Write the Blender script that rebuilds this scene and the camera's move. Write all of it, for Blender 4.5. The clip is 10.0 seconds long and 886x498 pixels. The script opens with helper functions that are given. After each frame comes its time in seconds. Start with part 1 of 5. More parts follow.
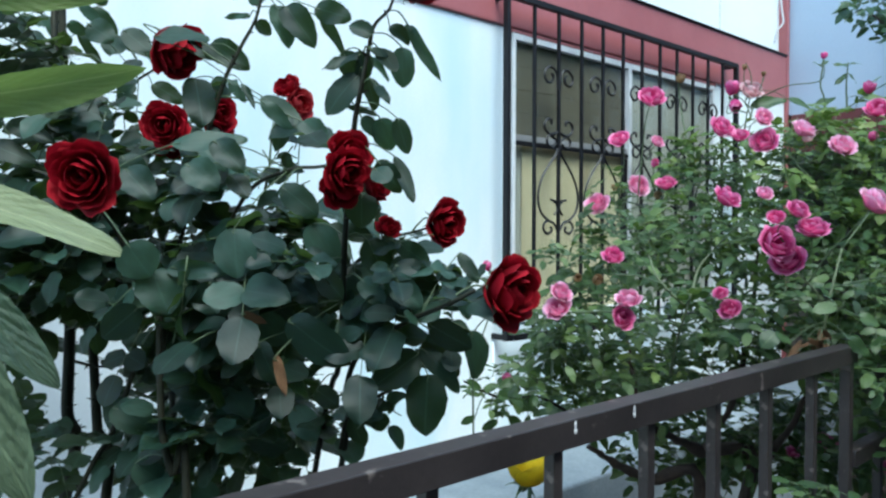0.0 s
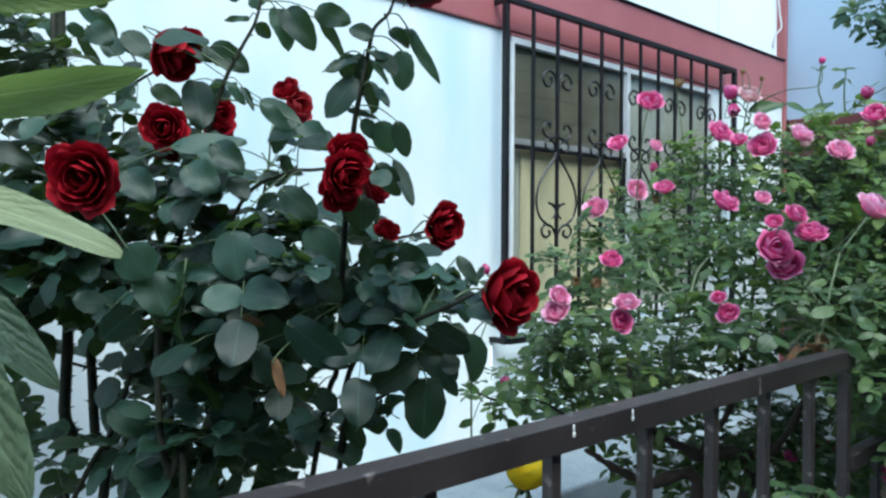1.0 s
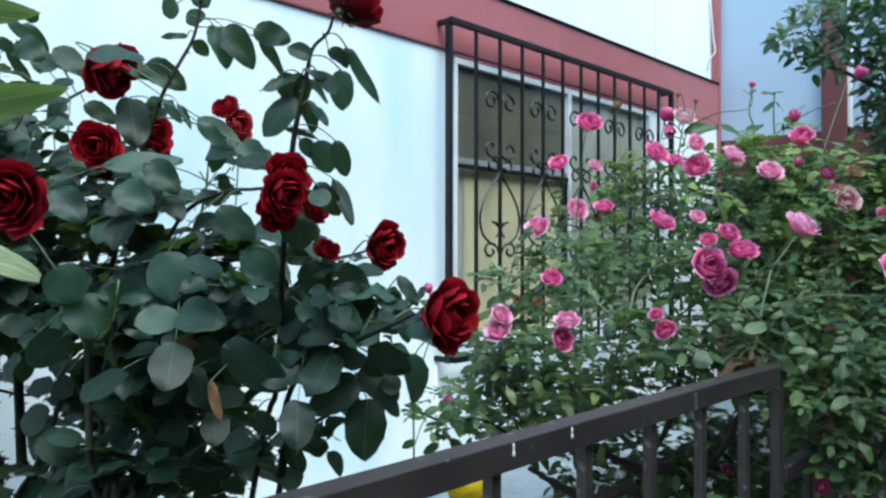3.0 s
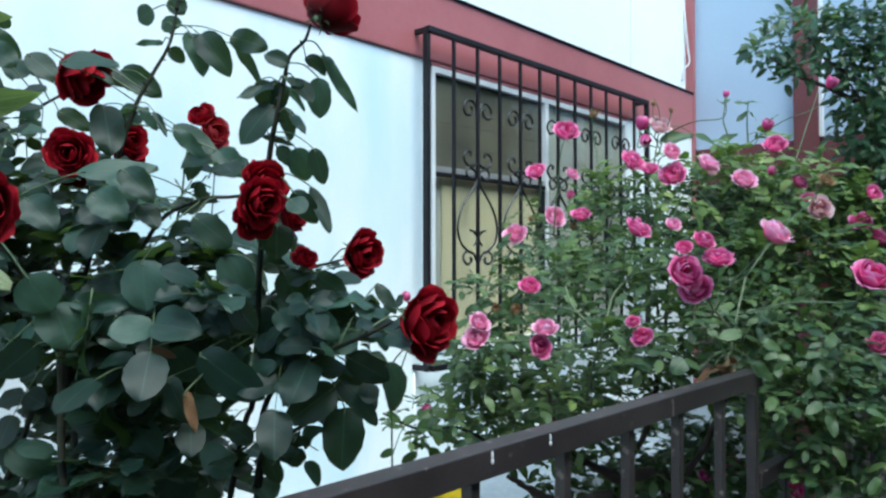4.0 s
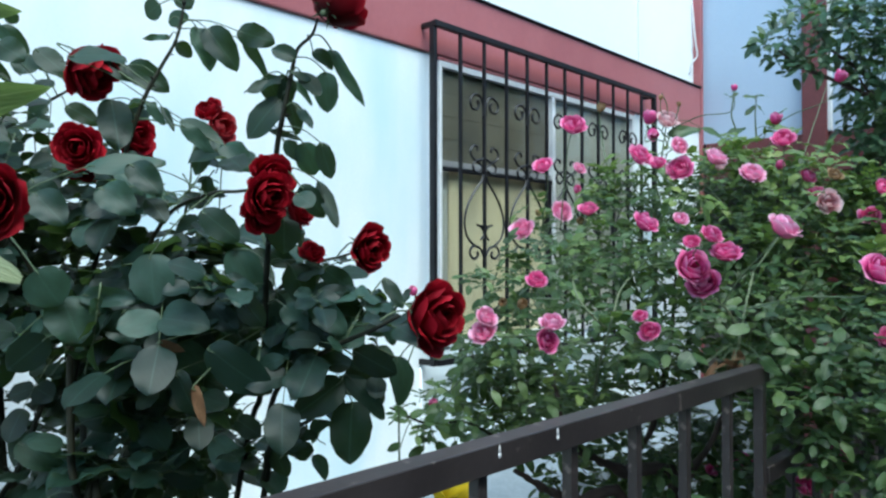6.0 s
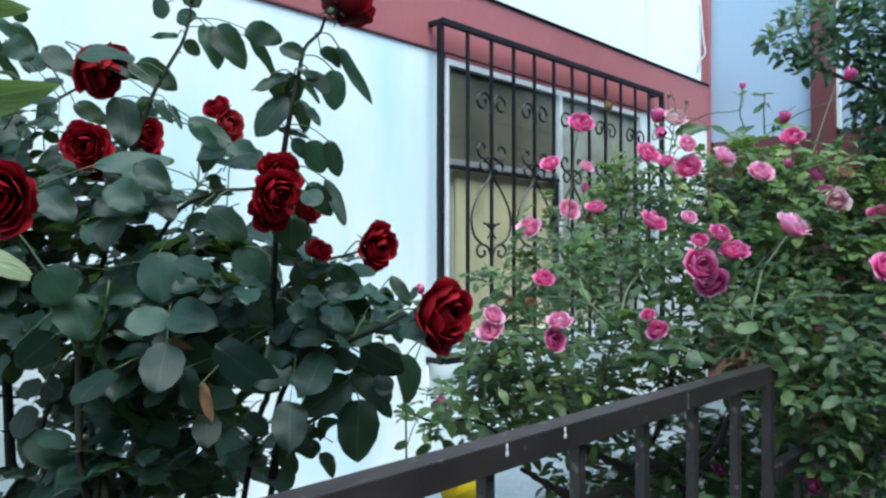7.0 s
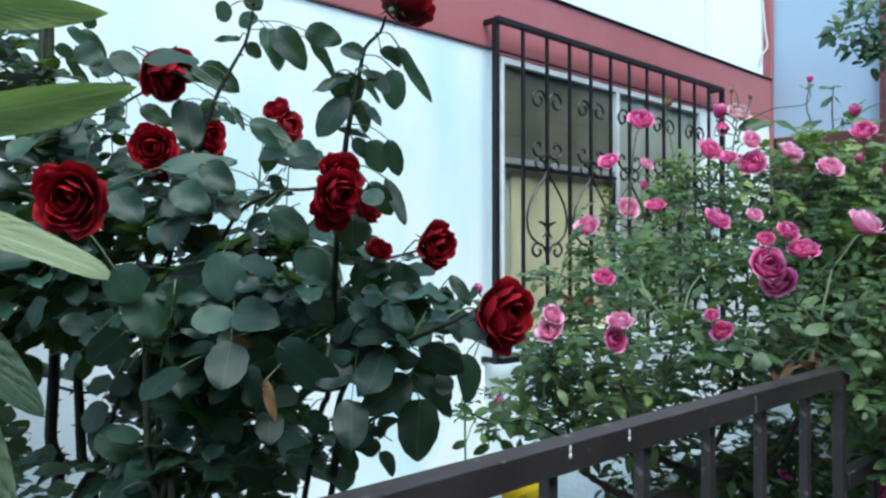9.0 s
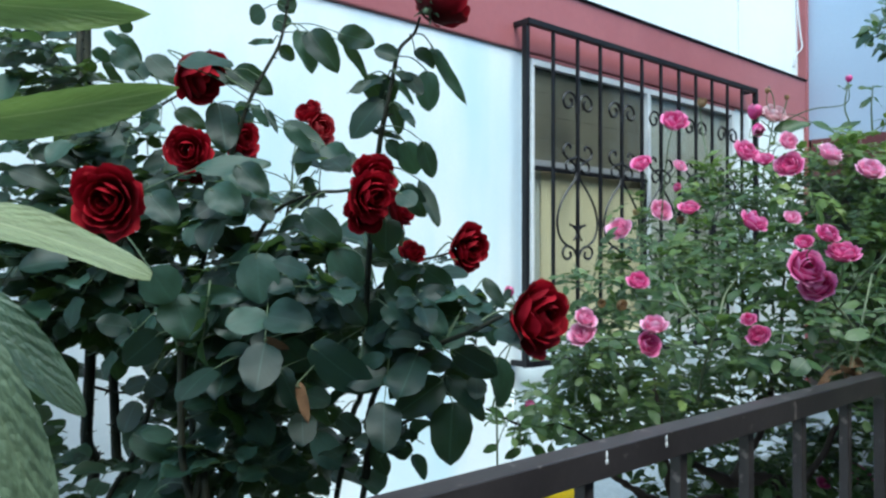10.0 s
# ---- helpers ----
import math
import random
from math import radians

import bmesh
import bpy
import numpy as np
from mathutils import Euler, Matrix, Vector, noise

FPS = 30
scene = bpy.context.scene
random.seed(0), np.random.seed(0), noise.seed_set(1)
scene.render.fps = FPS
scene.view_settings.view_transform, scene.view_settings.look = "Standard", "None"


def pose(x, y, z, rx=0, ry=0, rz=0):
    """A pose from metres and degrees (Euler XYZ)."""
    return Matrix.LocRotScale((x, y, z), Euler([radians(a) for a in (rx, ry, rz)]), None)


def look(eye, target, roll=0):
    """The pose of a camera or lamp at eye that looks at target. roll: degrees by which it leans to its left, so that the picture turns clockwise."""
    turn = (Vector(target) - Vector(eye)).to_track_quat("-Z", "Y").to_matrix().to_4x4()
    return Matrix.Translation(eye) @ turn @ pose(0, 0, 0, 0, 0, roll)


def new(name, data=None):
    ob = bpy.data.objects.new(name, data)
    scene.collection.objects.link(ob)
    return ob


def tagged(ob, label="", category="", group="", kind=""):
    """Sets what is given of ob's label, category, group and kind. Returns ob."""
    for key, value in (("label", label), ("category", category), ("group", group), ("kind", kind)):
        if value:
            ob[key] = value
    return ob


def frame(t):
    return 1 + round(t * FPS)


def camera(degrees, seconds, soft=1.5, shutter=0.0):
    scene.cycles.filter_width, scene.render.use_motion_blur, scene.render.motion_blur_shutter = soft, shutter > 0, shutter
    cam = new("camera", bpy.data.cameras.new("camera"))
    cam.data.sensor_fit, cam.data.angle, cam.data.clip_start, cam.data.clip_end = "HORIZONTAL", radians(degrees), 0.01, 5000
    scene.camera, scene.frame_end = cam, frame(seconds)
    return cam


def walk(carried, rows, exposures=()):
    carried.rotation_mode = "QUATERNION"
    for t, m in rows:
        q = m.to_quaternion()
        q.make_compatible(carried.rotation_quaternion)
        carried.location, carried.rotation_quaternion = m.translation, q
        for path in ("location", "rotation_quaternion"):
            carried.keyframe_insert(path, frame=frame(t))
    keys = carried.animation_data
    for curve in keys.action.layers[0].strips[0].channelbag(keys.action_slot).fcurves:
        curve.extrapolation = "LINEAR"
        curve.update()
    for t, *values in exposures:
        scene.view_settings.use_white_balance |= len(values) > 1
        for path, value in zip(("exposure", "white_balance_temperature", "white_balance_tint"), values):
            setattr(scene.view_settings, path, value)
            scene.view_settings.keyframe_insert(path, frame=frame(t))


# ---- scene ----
cam = camera(59.4, 10.0, soft=2.45)
PATH = [
    (0.0, pose(-0.0000, 0.0000, 1.6000, 88.932, -0.133, -43.013)),
    (0.5, pose(-0.0061, 0.0041, 1.5999, 89.036, -0.255, -43.000)),
    (1.0, pose(-0.0015, 0.0003, 1.5997, 89.174, -0.328, -43.160)),
    (1.5, pose(0.0018, -0.0008, 1.5998, 89.193, -0.038, -43.979)),
    (2.0, pose(0.0021, -0.0011, 1.6001, 89.276, 0.098, -44.564)),
    (2.5, pose(0.0039, -0.0046, 1.6012, 89.910, -0.044, -45.799)),
    (4.0, pose(0.0053, -0.0038, 1.6000, 91.194, 0.069, -48.764)),
    (4.5, pose(0.0054, -0.0033, 1.5993, 91.141, 0.050, -48.905)),
    (5.0, pose(0.0045, -0.0040, 1.5997, 91.027, 0.095, -48.776)),
    (5.5, pose(0.0048, -0.0035, 1.5996, 90.891, 0.093, -48.551)),
    (7.0, pose(0.0049, -0.0015, 1.5993, 90.677, -0.007, -47.796)),
    (7.5, pose(0.0065, -0.0008, 1.5988, 90.619, -0.023, -47.658)),
    (8.0, pose(0.0071, 0.0005, 1.5992, 90.584, -0.023, -47.655)),
    (8.5, pose(0.0041, 0.0063, 1.5989, 90.620, 0.079, -46.909)),
    (9.0, pose(0.0026, 0.0096, 1.5993, 90.619, 0.038, -43.878)),
    (9.5, pose(0.0030, 0.0157, 1.5986, 90.680, -0.012, -42.829)),
    (10.0, pose(0.0012, 0.0197, 1.5986, 90.822, -0.127, -41.846)),
]
walk(cam, PATH, [(0.0, 1.57, 5830, -7), (10.0, 1.57, 5830, -7)])

# ---- sky, sun and exposure ----
world = bpy.data.worlds.new("sky")
scene.world = world
world.use_nodes = True
wn = world.node_tree
sky = wn.nodes.new("ShaderNodeTexSky")
sky.sky_type = "NISHITA"
sky.sun_disc = False
sky.sun_elevation, sky.sun_rotation = radians(57), radians(204)
wn.links.new(sky.outputs[0], wn.nodes["Background"].inputs[0])
wn.nodes["Background"].inputs[1].default_value = 0.15
sun_data = bpy.data.lights.new("sun", "SUN")
sun_data.energy, sun_data.angle, sun_data.color = 1.5, radians(40), (1.0, 0.97, 0.93)
sun = new("sun", sun_data)
sun.matrix_world = look((-1.2, -2.7, 6.2), (0, 0, 1.6))

# ---- materials ----


def nodes_of(name, rough=0.6, metal=0.0):
    m = bpy.data.materials.new(name)
    m.use_nodes = True
    t = m.node_tree
    b = t.nodes["Principled BSDF"]
    b.inputs["Roughness"].default_value = rough
    b.inputs["Metallic"].default_value = metal
    return m, t, b


def noise_ramp(t, scale, stops, detail=6.0, coord="Object", stretch=None):
    tc = t.nodes.new("ShaderNodeTexCoord")
    n = t.nodes.new("ShaderNodeTexNoise")
    n.inputs["Scale"].default_value = scale
    n.inputs["Detail"].default_value = detail
    src = tc.outputs[coord]
    if stretch:
        mp = t.nodes.new("ShaderNodeMapping")
        mp.inputs["Scale"].default_value = stretch
        t.links.new(src, mp.inputs[0])
        src = mp.outputs[0]
    t.links.new(src, n.inputs["Vector"])
    r = t.nodes.new("ShaderNodeValToRGB")
    el = r.color_ramp.elements
    el[0].position, el[0].color = stops[0][0], (*stops[0][1], 1)
    el[1].position, el[1].color = stops[-1][0], (*stops[-1][1], 1)
    for p, c in stops[1:-1]:
        e = el.new(p)
        e.color = (*c, 1)
    t.links.new(n.outputs["Fac"], r.inputs[0])
    return n, r


def mixed(t, a, b, fac=0.5, kind="MIX"):
    m = t.nodes.new("ShaderNodeMix")
    m.data_type, m.blend_type = "RGBA", kind
    if isinstance(fac, float):
        m.inputs[0].default_value = fac
    else:
        t.links.new(fac, m.inputs[0])
    for s, i in ((a, 6), (b, 7)):
        if isinstance(s, tuple):
            m.inputs[i].default_value = (*s, 1)
        else:
            t.links.new(s, m.inputs[i])
    return m.outputs[2]


def bumped(t, b, height, strength=0.3, dist=0.01):
    n = t.nodes.new("ShaderNodeBump")
    n.inputs["Strength"].default_value = strength
    n.inputs["Distance"].default_value = dist
    t.links.new(height, n.inputs["Height"])
    t.links.new(n.outputs[0], b.inputs["Normal"])


def surface(name, rough, c0, c1, scale=8.0, fine=60.0, bump=0.2, dist=0.004, metal=0.0, stretch=None, spots=None, grain=0.82):
    """Two scales of colour, fine relief, and optional worn spots."""
    m, t, b = nodes_of(name, rough, metal)
    _, big = noise_ramp(t, scale, [(0.3, c0), (0.7, c1)], stretch=stretch)
    nf, small = noise_ramp(t, fine, [(0.3, (grain,) * 3), (0.7, (1.0,) * 3)], detail=8.0)
    col = mixed(t, big.outputs[0], small.outputs[0], 1.0, "MULTIPLY")
    if spots:
        _, sp = noise_ramp(t, spots[1], [(spots[2], (0, 0, 0)), (spots[2] + (0.06 if spots[1] > 5 else 0.25), (1, 1, 1))], detail=4.0, stretch=spots[3] if len(spots) > 3 else None)
        col = mixed(t, col, spots[0], sp.outputs[0])
    t.links.new(col, b.inputs["Base Color"])
    bumped(t, b, nf.outputs["Fac"], bump, dist)
    return m


def leaf_material(name, dark, light, pale, rough=0.42, vein=0.07, trans=0.24, gloss=0.32, quilt=0.0, freq=50.0, blotch=None):
    """Leaf blade: colour from leaf to leaf, veins along the blade's own length and width, some light through it."""
    m, t, b = nodes_of(name, rough)
    b.inputs["Specular IOR Level"].default_value = gloss
    oi = t.nodes.new("ShaderNodeObjectInfo")
    ge = t.nodes.new("ShaderNodeNewGeometry")
    add = t.nodes.new("ShaderNodeMath")
    add.operation = "ADD"
    t.links.new(oi.outputs["Random"], add.inputs[0])
    t.links.new(ge.outputs["Random Per Island"], add.inputs[1])
    fr = t.nodes.new("ShaderNodeMath")
    fr.operation = "FRACT"
    t.links.new(add.outputs[0], fr.inputs[0])
    rp = t.nodes.new("ShaderNodeValToRGB")
    el = rp.color_ramp.elements
    el[0].color, el[1].color = (*dark, 1), (*pale, 1)
    e = el.new(0.65)
    e.color = (*light, 1)
    t.links.new(fr.outputs[0], rp.inputs[0])
    nz, blot = noise_ramp(t, 2.2, [(0.3, (0.72,) * 3), (0.7, (1.15,) * 3)], detail=5.0, coord="UV")
    col = mixed(t, rp.outputs[0], blot.outputs[0], 1.0, "MULTIPLY")
    if blotch:
        # scorched patches, soft at the rim, on some leaves
        _, bl = noise_ramp(t, 1.1, [(0.56, (0, 0, 0)), (0.74, (0.75,) * 3)], detail=3.0, coord="Object", stretch=(1.4, 1.4, 1.4))
        some = t.nodes.new("ShaderNodeMath")
        some.operation = "MULTIPLY"
        t.links.new(bl.outputs[0], some.inputs[0])
        t.links.new(fr.outputs[0], some.inputs[1])
        col = mixed(t, col, blotch, some.outputs[0])
    # veins: chevrons from the midrib
    uv = t.nodes.new("ShaderNodeUVMap")
    sp = t.nodes.new("ShaderNodeSeparateXYZ")
    t.links.new(uv.outputs[0], sp.inputs[0])
    ab = t.nodes.new("ShaderNodeMath")
    ab.operation = "ABSOLUTE"
    t.links.new(sp.outputs[0], ab.inputs[0])
    k = t.nodes.new("ShaderNodeMath")
    k.operation = "MULTIPLY_ADD"
    t.links.new(ab.outputs[0], k.inputs[0])
    k.inputs[1].default_value = -0.35
    t.links.new(sp.outputs[1], k.inputs[2])
    si = t.nodes.new("ShaderNodeMath")
    si.operation = "MULTIPLY"
    si.inputs[1].default_value = freq
    bend = t.nodes.new("ShaderNodeMath")
    bend.operation = "MULTIPLY_ADD"
    t.links.new(nz.outputs["Fac"], bend.inputs[0])
    bend.inputs[1].default_value = 0.20
    t.links.new(k.outputs[0], bend.inputs[2])
    t.links.new(bend.outputs[0], si.inputs[0])
    sn = t.nodes.new("ShaderNodeMath")
    sn.operation = "SINE"
    t.links.new(si.outputs[0], sn.inputs[0])
    rib = t.nodes.new("ShaderNodeMapRange")
    rib.inputs[1].default_value, rib.inputs[2].default_value = 0.0, 0.07
    rib.inputs[3].default_value, rib.inputs[4].default_value = 0.6, 0.0
    t.links.new(ab.outputs[0], rib.inputs[0])
    col = mixed(t, col, pale, rib.outputs[0])
    t.links.new(col, b.inputs["Base Color"])
    hs = t.nodes.new("ShaderNodeMath")
    hs.operation = "ADD"
    t.links.new(sn.outputs[0], hs.inputs[0])
    t.links.new(nz.outputs["Fac"], hs.inputs[1])
    height = hs.outputs[0]
    if quilt:
        vo = t.nodes.new("ShaderNodeTexVoronoi")
        vo.inputs["Scale"].default_value = 7.0
        mp = t.nodes.new("ShaderNodeMapping")
        mp.inputs["Scale"].default_value = (1.0, 3.2, 1.0)
        t.links.new(uv.outputs[0], mp.inputs[0])
        t.links.new(mp.outputs[0], vo.inputs["Vector"])
        q = t.nodes.new("ShaderNodeMath")
        q.operation = "MULTIPLY_ADD"
        t.links.new(vo.outputs["Distance"], q.inputs[0])
        q.inputs[1].default_value = -quilt
        t.links.new(hs.outputs[0], q.inputs[2])
        height = q.outputs[0]
    bumped(t, b, height, vein, 0.001)
    tl = t.nodes.new("ShaderNodeBsdfTranslucent")
    t.links.new(mixed(t, col, (0.30, 0.48, 0.06), 0.35), tl.inputs[0])
    mx = t.nodes.new("ShaderNodeMixShader")
    mx.inputs[0].default_value = trans
    t.links.new(b.outputs[0], mx.inputs[1])
    t.links.new(tl.outputs[0], mx.inputs[2])
    t.links.new(mx.outputs[0], t.nodes["Material Output"].inputs[0])
    return m


def petal_material(name, deep, bright, edge, rough=0.65, low=0.65):
    """Petal: deep at the foot, brighter to the rim, with shade and highlight put into the colour; different from petal
    to petal, fine streaks along it.
    """
    m, t, b = nodes_of(name, rough)
    b.inputs["Specular IOR Level"].default_value = 0.15
    oi = t.nodes.new("ShaderNodeObjectInfo")
    uv = t.nodes.new("ShaderNodeUVMap")
    sp = t.nodes.new("ShaderNodeSeparateXYZ")
    t.links.new(uv.outputs[0], sp.inputs[0])
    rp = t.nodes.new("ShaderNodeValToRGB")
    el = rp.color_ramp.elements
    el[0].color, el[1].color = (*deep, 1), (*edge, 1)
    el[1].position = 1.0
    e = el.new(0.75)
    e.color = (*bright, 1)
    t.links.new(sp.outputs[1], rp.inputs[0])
    va = t.nodes.new("ShaderNodeMapRange")
    va.inputs[3].default_value, va.inputs[4].default_value = low, 1.15
    t.links.new(oi.outputs["Random"], va.inputs[0])
    hv = t.nodes.new("ShaderNodeHueSaturation")
    t.links.new(rp.outputs[0], hv.inputs["Color"])
    t.links.new(va.outputs[0], hv.inputs["Value"])
    n, st = noise_ramp(t, 6.0, [(0.35, (0.84,) * 3), (0.7, (1.05,) * 3)], coord="UV", stretch=(6, 0.8, 1))
    col = mixed(t, hv.outputs[0], st.outputs[0], 1.0, "MULTIPLY")
    t.links.new(col, b.inputs["Base Color"])
    bumped(t, b, n.outputs["Fac"], 0.2, 0.002)
    tl = t.nodes.new("ShaderNodeBsdfTranslucent")
    t.links.new(col, tl.inputs[0])
    mx = t.nodes.new("ShaderNodeMixShader")
    mx.inputs[0].default_value = 0.25
    t.links.new(b.outputs[0], mx.inputs[1])
    t.links.new(tl.outputs[0], mx.inputs[2])
    t.links.new(mx.outputs[0], t.nodes["Material Output"].inputs[0])
    return m


PLASTER = surface("white_plaster", 0.85, (0.72, 0.78, 0.80), (0.80, 0.84, 0.85), 1.5, 90, 0.05, 0.001,
                  spots=((0.52, 0.68, 0.77), 1.5, 0.47, (1.4, 1.4, 0.45)), grain=0.96)
PLASTER_UP = surface("white_plaster_upper", 0.85, (0.76, 0.81, 0.83), (0.81, 0.86, 0.87), 1.5, 90, 0.05, 0.001, grain=0.96)
RED_PAINT = surface("oxide_red_paint", 0.36, (0.31, 0.090, 0.095), (0.38, 0.125, 0.130), 2.0, 45, 0.08, 0.001, grain=0.93)
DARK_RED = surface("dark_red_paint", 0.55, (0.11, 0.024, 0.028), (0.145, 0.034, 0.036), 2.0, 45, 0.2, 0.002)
BLUE_WALL = surface("pale_blue_plaster", 0.85, (0.37, 0.46, 0.58), (0.42, 0.50, 0.61), 1.2, 80, 0.04, 0.001, grain=0.95)
# dark grey puts the shade of porch and room into the wall colour
SHADE_WALL = surface("shade_grey_plaster", 0.9, (0.16, 0.15, 0.14), (0.22, 0.2, 0.18), 2.0, 60)
IRON = surface("black_iron", 0.5, (0.006, 0.006, 0.008), (0.012, 0.0115, 0.014), 12, 120, 0.3, 0.001)
IRON.node_tree.nodes["Principled BSDF"].inputs["Specular IOR Level"].default_value = 0.3
BROWN_STEEL = surface("brown_painted_steel", 0.40, (0.028, 0.022, 0.022), (0.053, 0.043, 0.042), 9, 140, 0.25, 0.001,
                      spots=((0.15, 0.125, 0.115), 38, 0.64))
ALUMINIUM = surface("aluminium", 0.4, (0.70, 0.71, 0.72), (0.80, 0.81, 0.82), 10, 150, 0.1, 0.001, metal=0.0)
DULL_ALUMINIUM = surface("dull_aluminium", 0.5, (0.22, 0.22, 0.22), (0.30, 0.30, 0.30), 10, 150, 0.1, 0.001)
CURTAIN = surface("ochre_curtain", 0.9, (0.68, 0.57, 0.36), (0.76, 0.65, 0.43), 3, 200, 0.2, 0.001)
CURTAIN_GREY = surface("grey_beige_curtain", 0.9, (0.42, 0.41, 0.36), (0.48, 0.46, 0.40), 3, 200, 0.2, 0.001)
SCREEN = surface("grey_window_screen", 0.7, (0.105, 0.092, 0.068), (0.185, 0.158, 0.112), 3.0, 250, 0.2, 0.001)
SOIL = surface("dark_garden_soil", 0.95, (0.03, 0.022, 0.016), (0.06, 0.045, 0.032), 6, 60, 0.8, 0.02)
CONCRETE = surface("concrete_pavement", 0.9, (0.10, 0.10, 0.095), (0.15, 0.145, 0.14), 3, 80, 0.4, 0.004)
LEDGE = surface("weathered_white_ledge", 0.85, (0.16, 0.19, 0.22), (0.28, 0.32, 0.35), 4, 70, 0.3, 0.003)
WOOD = surface("woody_brown_cane", 0.75, (0.03, 0.02, 0.015), (0.065, 0.042, 0.032), 30, 160, 0.6, 0.003)
CANE = surface("dark_green_cane", 0.6, (0.018, 0.02, 0.014), (0.04, 0.04, 0.026), 25, 160, 0.4, 0.002)
CANE.node_tree.nodes["Principled BSDF"].inputs["Specular IOR Level"].default_value = 0.15
STALK = surface("green_stalk", 0.55, (0.07, 0.11, 0.05), (0.11, 0.15, 0.07), 25, 160, 0.3, 0.001)
PALE_STALK = surface("pale_green_stalk", 0.6, (0.11, 0.14, 0.065), (0.18, 0.21, 0.11), 25, 160, 0.3, 0.001)
DRIP = surface("white_paint_drip", 0.5, (0.7, 0.7, 0.7), (0.8, 0.8, 0.8), 20, 90)
CABLE_WHITE = surface("white_cable", 0.5, (0.6, 0.6, 0.62), (0.7, 0.7, 0.7), 20, 90)
RED_LEAF = leaf_material("red_rose_leaf", (0.004, 0.0125, 0.009), (0.0105, 0.030, 0.022), (0.040, 0.084, 0.060), rough=0.48, gloss=0.36, vein=0.045, blotch=(0.10, 0.085, 0.055))
PINK_LEAF = leaf_material("pink_rose_leaf", (0.022, 0.050, 0.018), (0.060, 0.108, 0.038), (0.14, 0.20, 0.065), gloss=0.38)
YOUNG_LEAF = leaf_material("young_rose_leaf", (0.075, 0.13, 0.035), (0.13, 0.20, 0.05), (0.24, 0.29, 0.09), trans=0.25)
TREE_LEAF = leaf_material("tree_leaf", (0.022, 0.055, 0.034), (0.042, 0.092, 0.052), (0.085, 0.14, 0.07), rough=0.35)
BIG_LEAF = leaf_material("broad_leaf", (0.19, 0.25, 0.09), (0.25, 0.32, 0.12), (0.42, 0.46, 0.22), vein=0.3, trans=0.34, quilt=3.0, freq=70.0)
BIG_LEAF_PALE = leaf_material("broad_leaf_pale", (0.24, 0.28, 0.15), (0.30, 0.34, 0.19), (0.46, 0.48, 0.29), vein=0.4, trans=0.25, quilt=4.0, freq=60.0)
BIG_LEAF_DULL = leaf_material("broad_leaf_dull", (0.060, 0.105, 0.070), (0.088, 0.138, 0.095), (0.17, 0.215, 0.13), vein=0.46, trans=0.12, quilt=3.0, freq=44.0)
DRY_LEAF = surface("dry_brown_leaf", 0.8, (0.085, 0.040, 0.016), (0.17, 0.085, 0.032), 30, 120)
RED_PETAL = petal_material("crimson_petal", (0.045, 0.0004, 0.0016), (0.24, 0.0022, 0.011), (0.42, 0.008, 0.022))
# crimson with a pale rim that paints in the pink highlight of one bloom
HIGHLIT_PETAL = petal_material("highlit_red_petal", (0.14, 0.001, 0.007), (0.36, 0.008, 0.018), (0.62, 0.09, 0.10))
PINK_PETAL = petal_material("pink_petal", (0.60, 0.030, 0.19), (0.82, 0.11, 0.36), (0.93, 0.38, 0.62), low=0.8)
PALE_PETAL = petal_material("pale_pink_petal", (0.62, 0.25, 0.28), (0.78, 0.45, 0.50), (0.9, 0.72, 0.72), low=0.85)
LIGHT_PETAL = petal_material("light_pink_petal", (0.80, 0.14, 0.36), (0.90, 0.33, 0.55), (0.95, 0.62, 0.78), low=0.85)
DRY_PETAL = petal_material("withered_petal", (0.22, 0.12, 0.06), (0.42, 0.26, 0.13), (0.55, 0.38, 0.24), 0.8)
YELLOW_PETAL = petal_material("yellow_petal", (0.65, 0.42, 0.01), (0.85, 0.62, 0.02), (0.9, 0.7, 0.05))

def thin_glass(name):
    """A thin pane: clear, with a gloss that grows at a slant."""
    m = bpy.data.materials.new(name)
    m.use_nodes = True
    t = m.node_tree
    t.nodes.remove(t.nodes["Principled BSDF"])
    tr, gl, fr, mx = (t.nodes.new("ShaderNode" + k) for k in ("BsdfTransparent", "BsdfGlossy", "LayerWeight", "MixShader"))
    gl.inputs["Roughness"].default_value = 0.03
    tr.inputs[0].default_value = (0.92, 0.95, 0.94, 1)
    pw = t.nodes.new("ShaderNodeMath")
    pw.operation = "POWER"
    pw.inputs[1].default_value = 4.0
    fr.inputs["Blend"].default_value = 0.5
    t.links.new(fr.outputs["Facing"], pw.inputs[0])
    t.links.new(pw.outputs[0], mx.inputs[0])
    t.links.new(tr.outputs[0], mx.inputs[1])
    t.links.new(gl.outputs[0], mx.inputs[2])
    t.links.new(mx.outputs[0], t.nodes["Material Output"].inputs[0])
    return m


GLASS = thin_glass("window_glass")

# ---- mesh helpers ----


def mesh_of(name, bm, material, smooth=False):
    me = bpy.data.meshes.new(name)
    bm.to_mesh(me)
    bm.free()
    me.materials.append(material)
    if smooth:
        me.polygons.foreach_set("use_smooth", [True] * len(me.polygons))
    return me


def part(name, bm, material, parent, label="", smooth=False):
    ob = new(name, mesh_of(name, bm, material, smooth))
    ob.parent = parent
    if label:
        ob["label"] = label
    return ob


def shared(name, me, m, parent):
    ob = new(name, me)
    ob.parent = parent
    ob.matrix_basis = m
    return ob


def thing(name, label, category, group="", kind="", at=(0, 0, 0)):
    ob = new(name)
    ob.location = at
    ob.empty_display_size = 0.1
    return tagged(ob, label, category, group, kind)


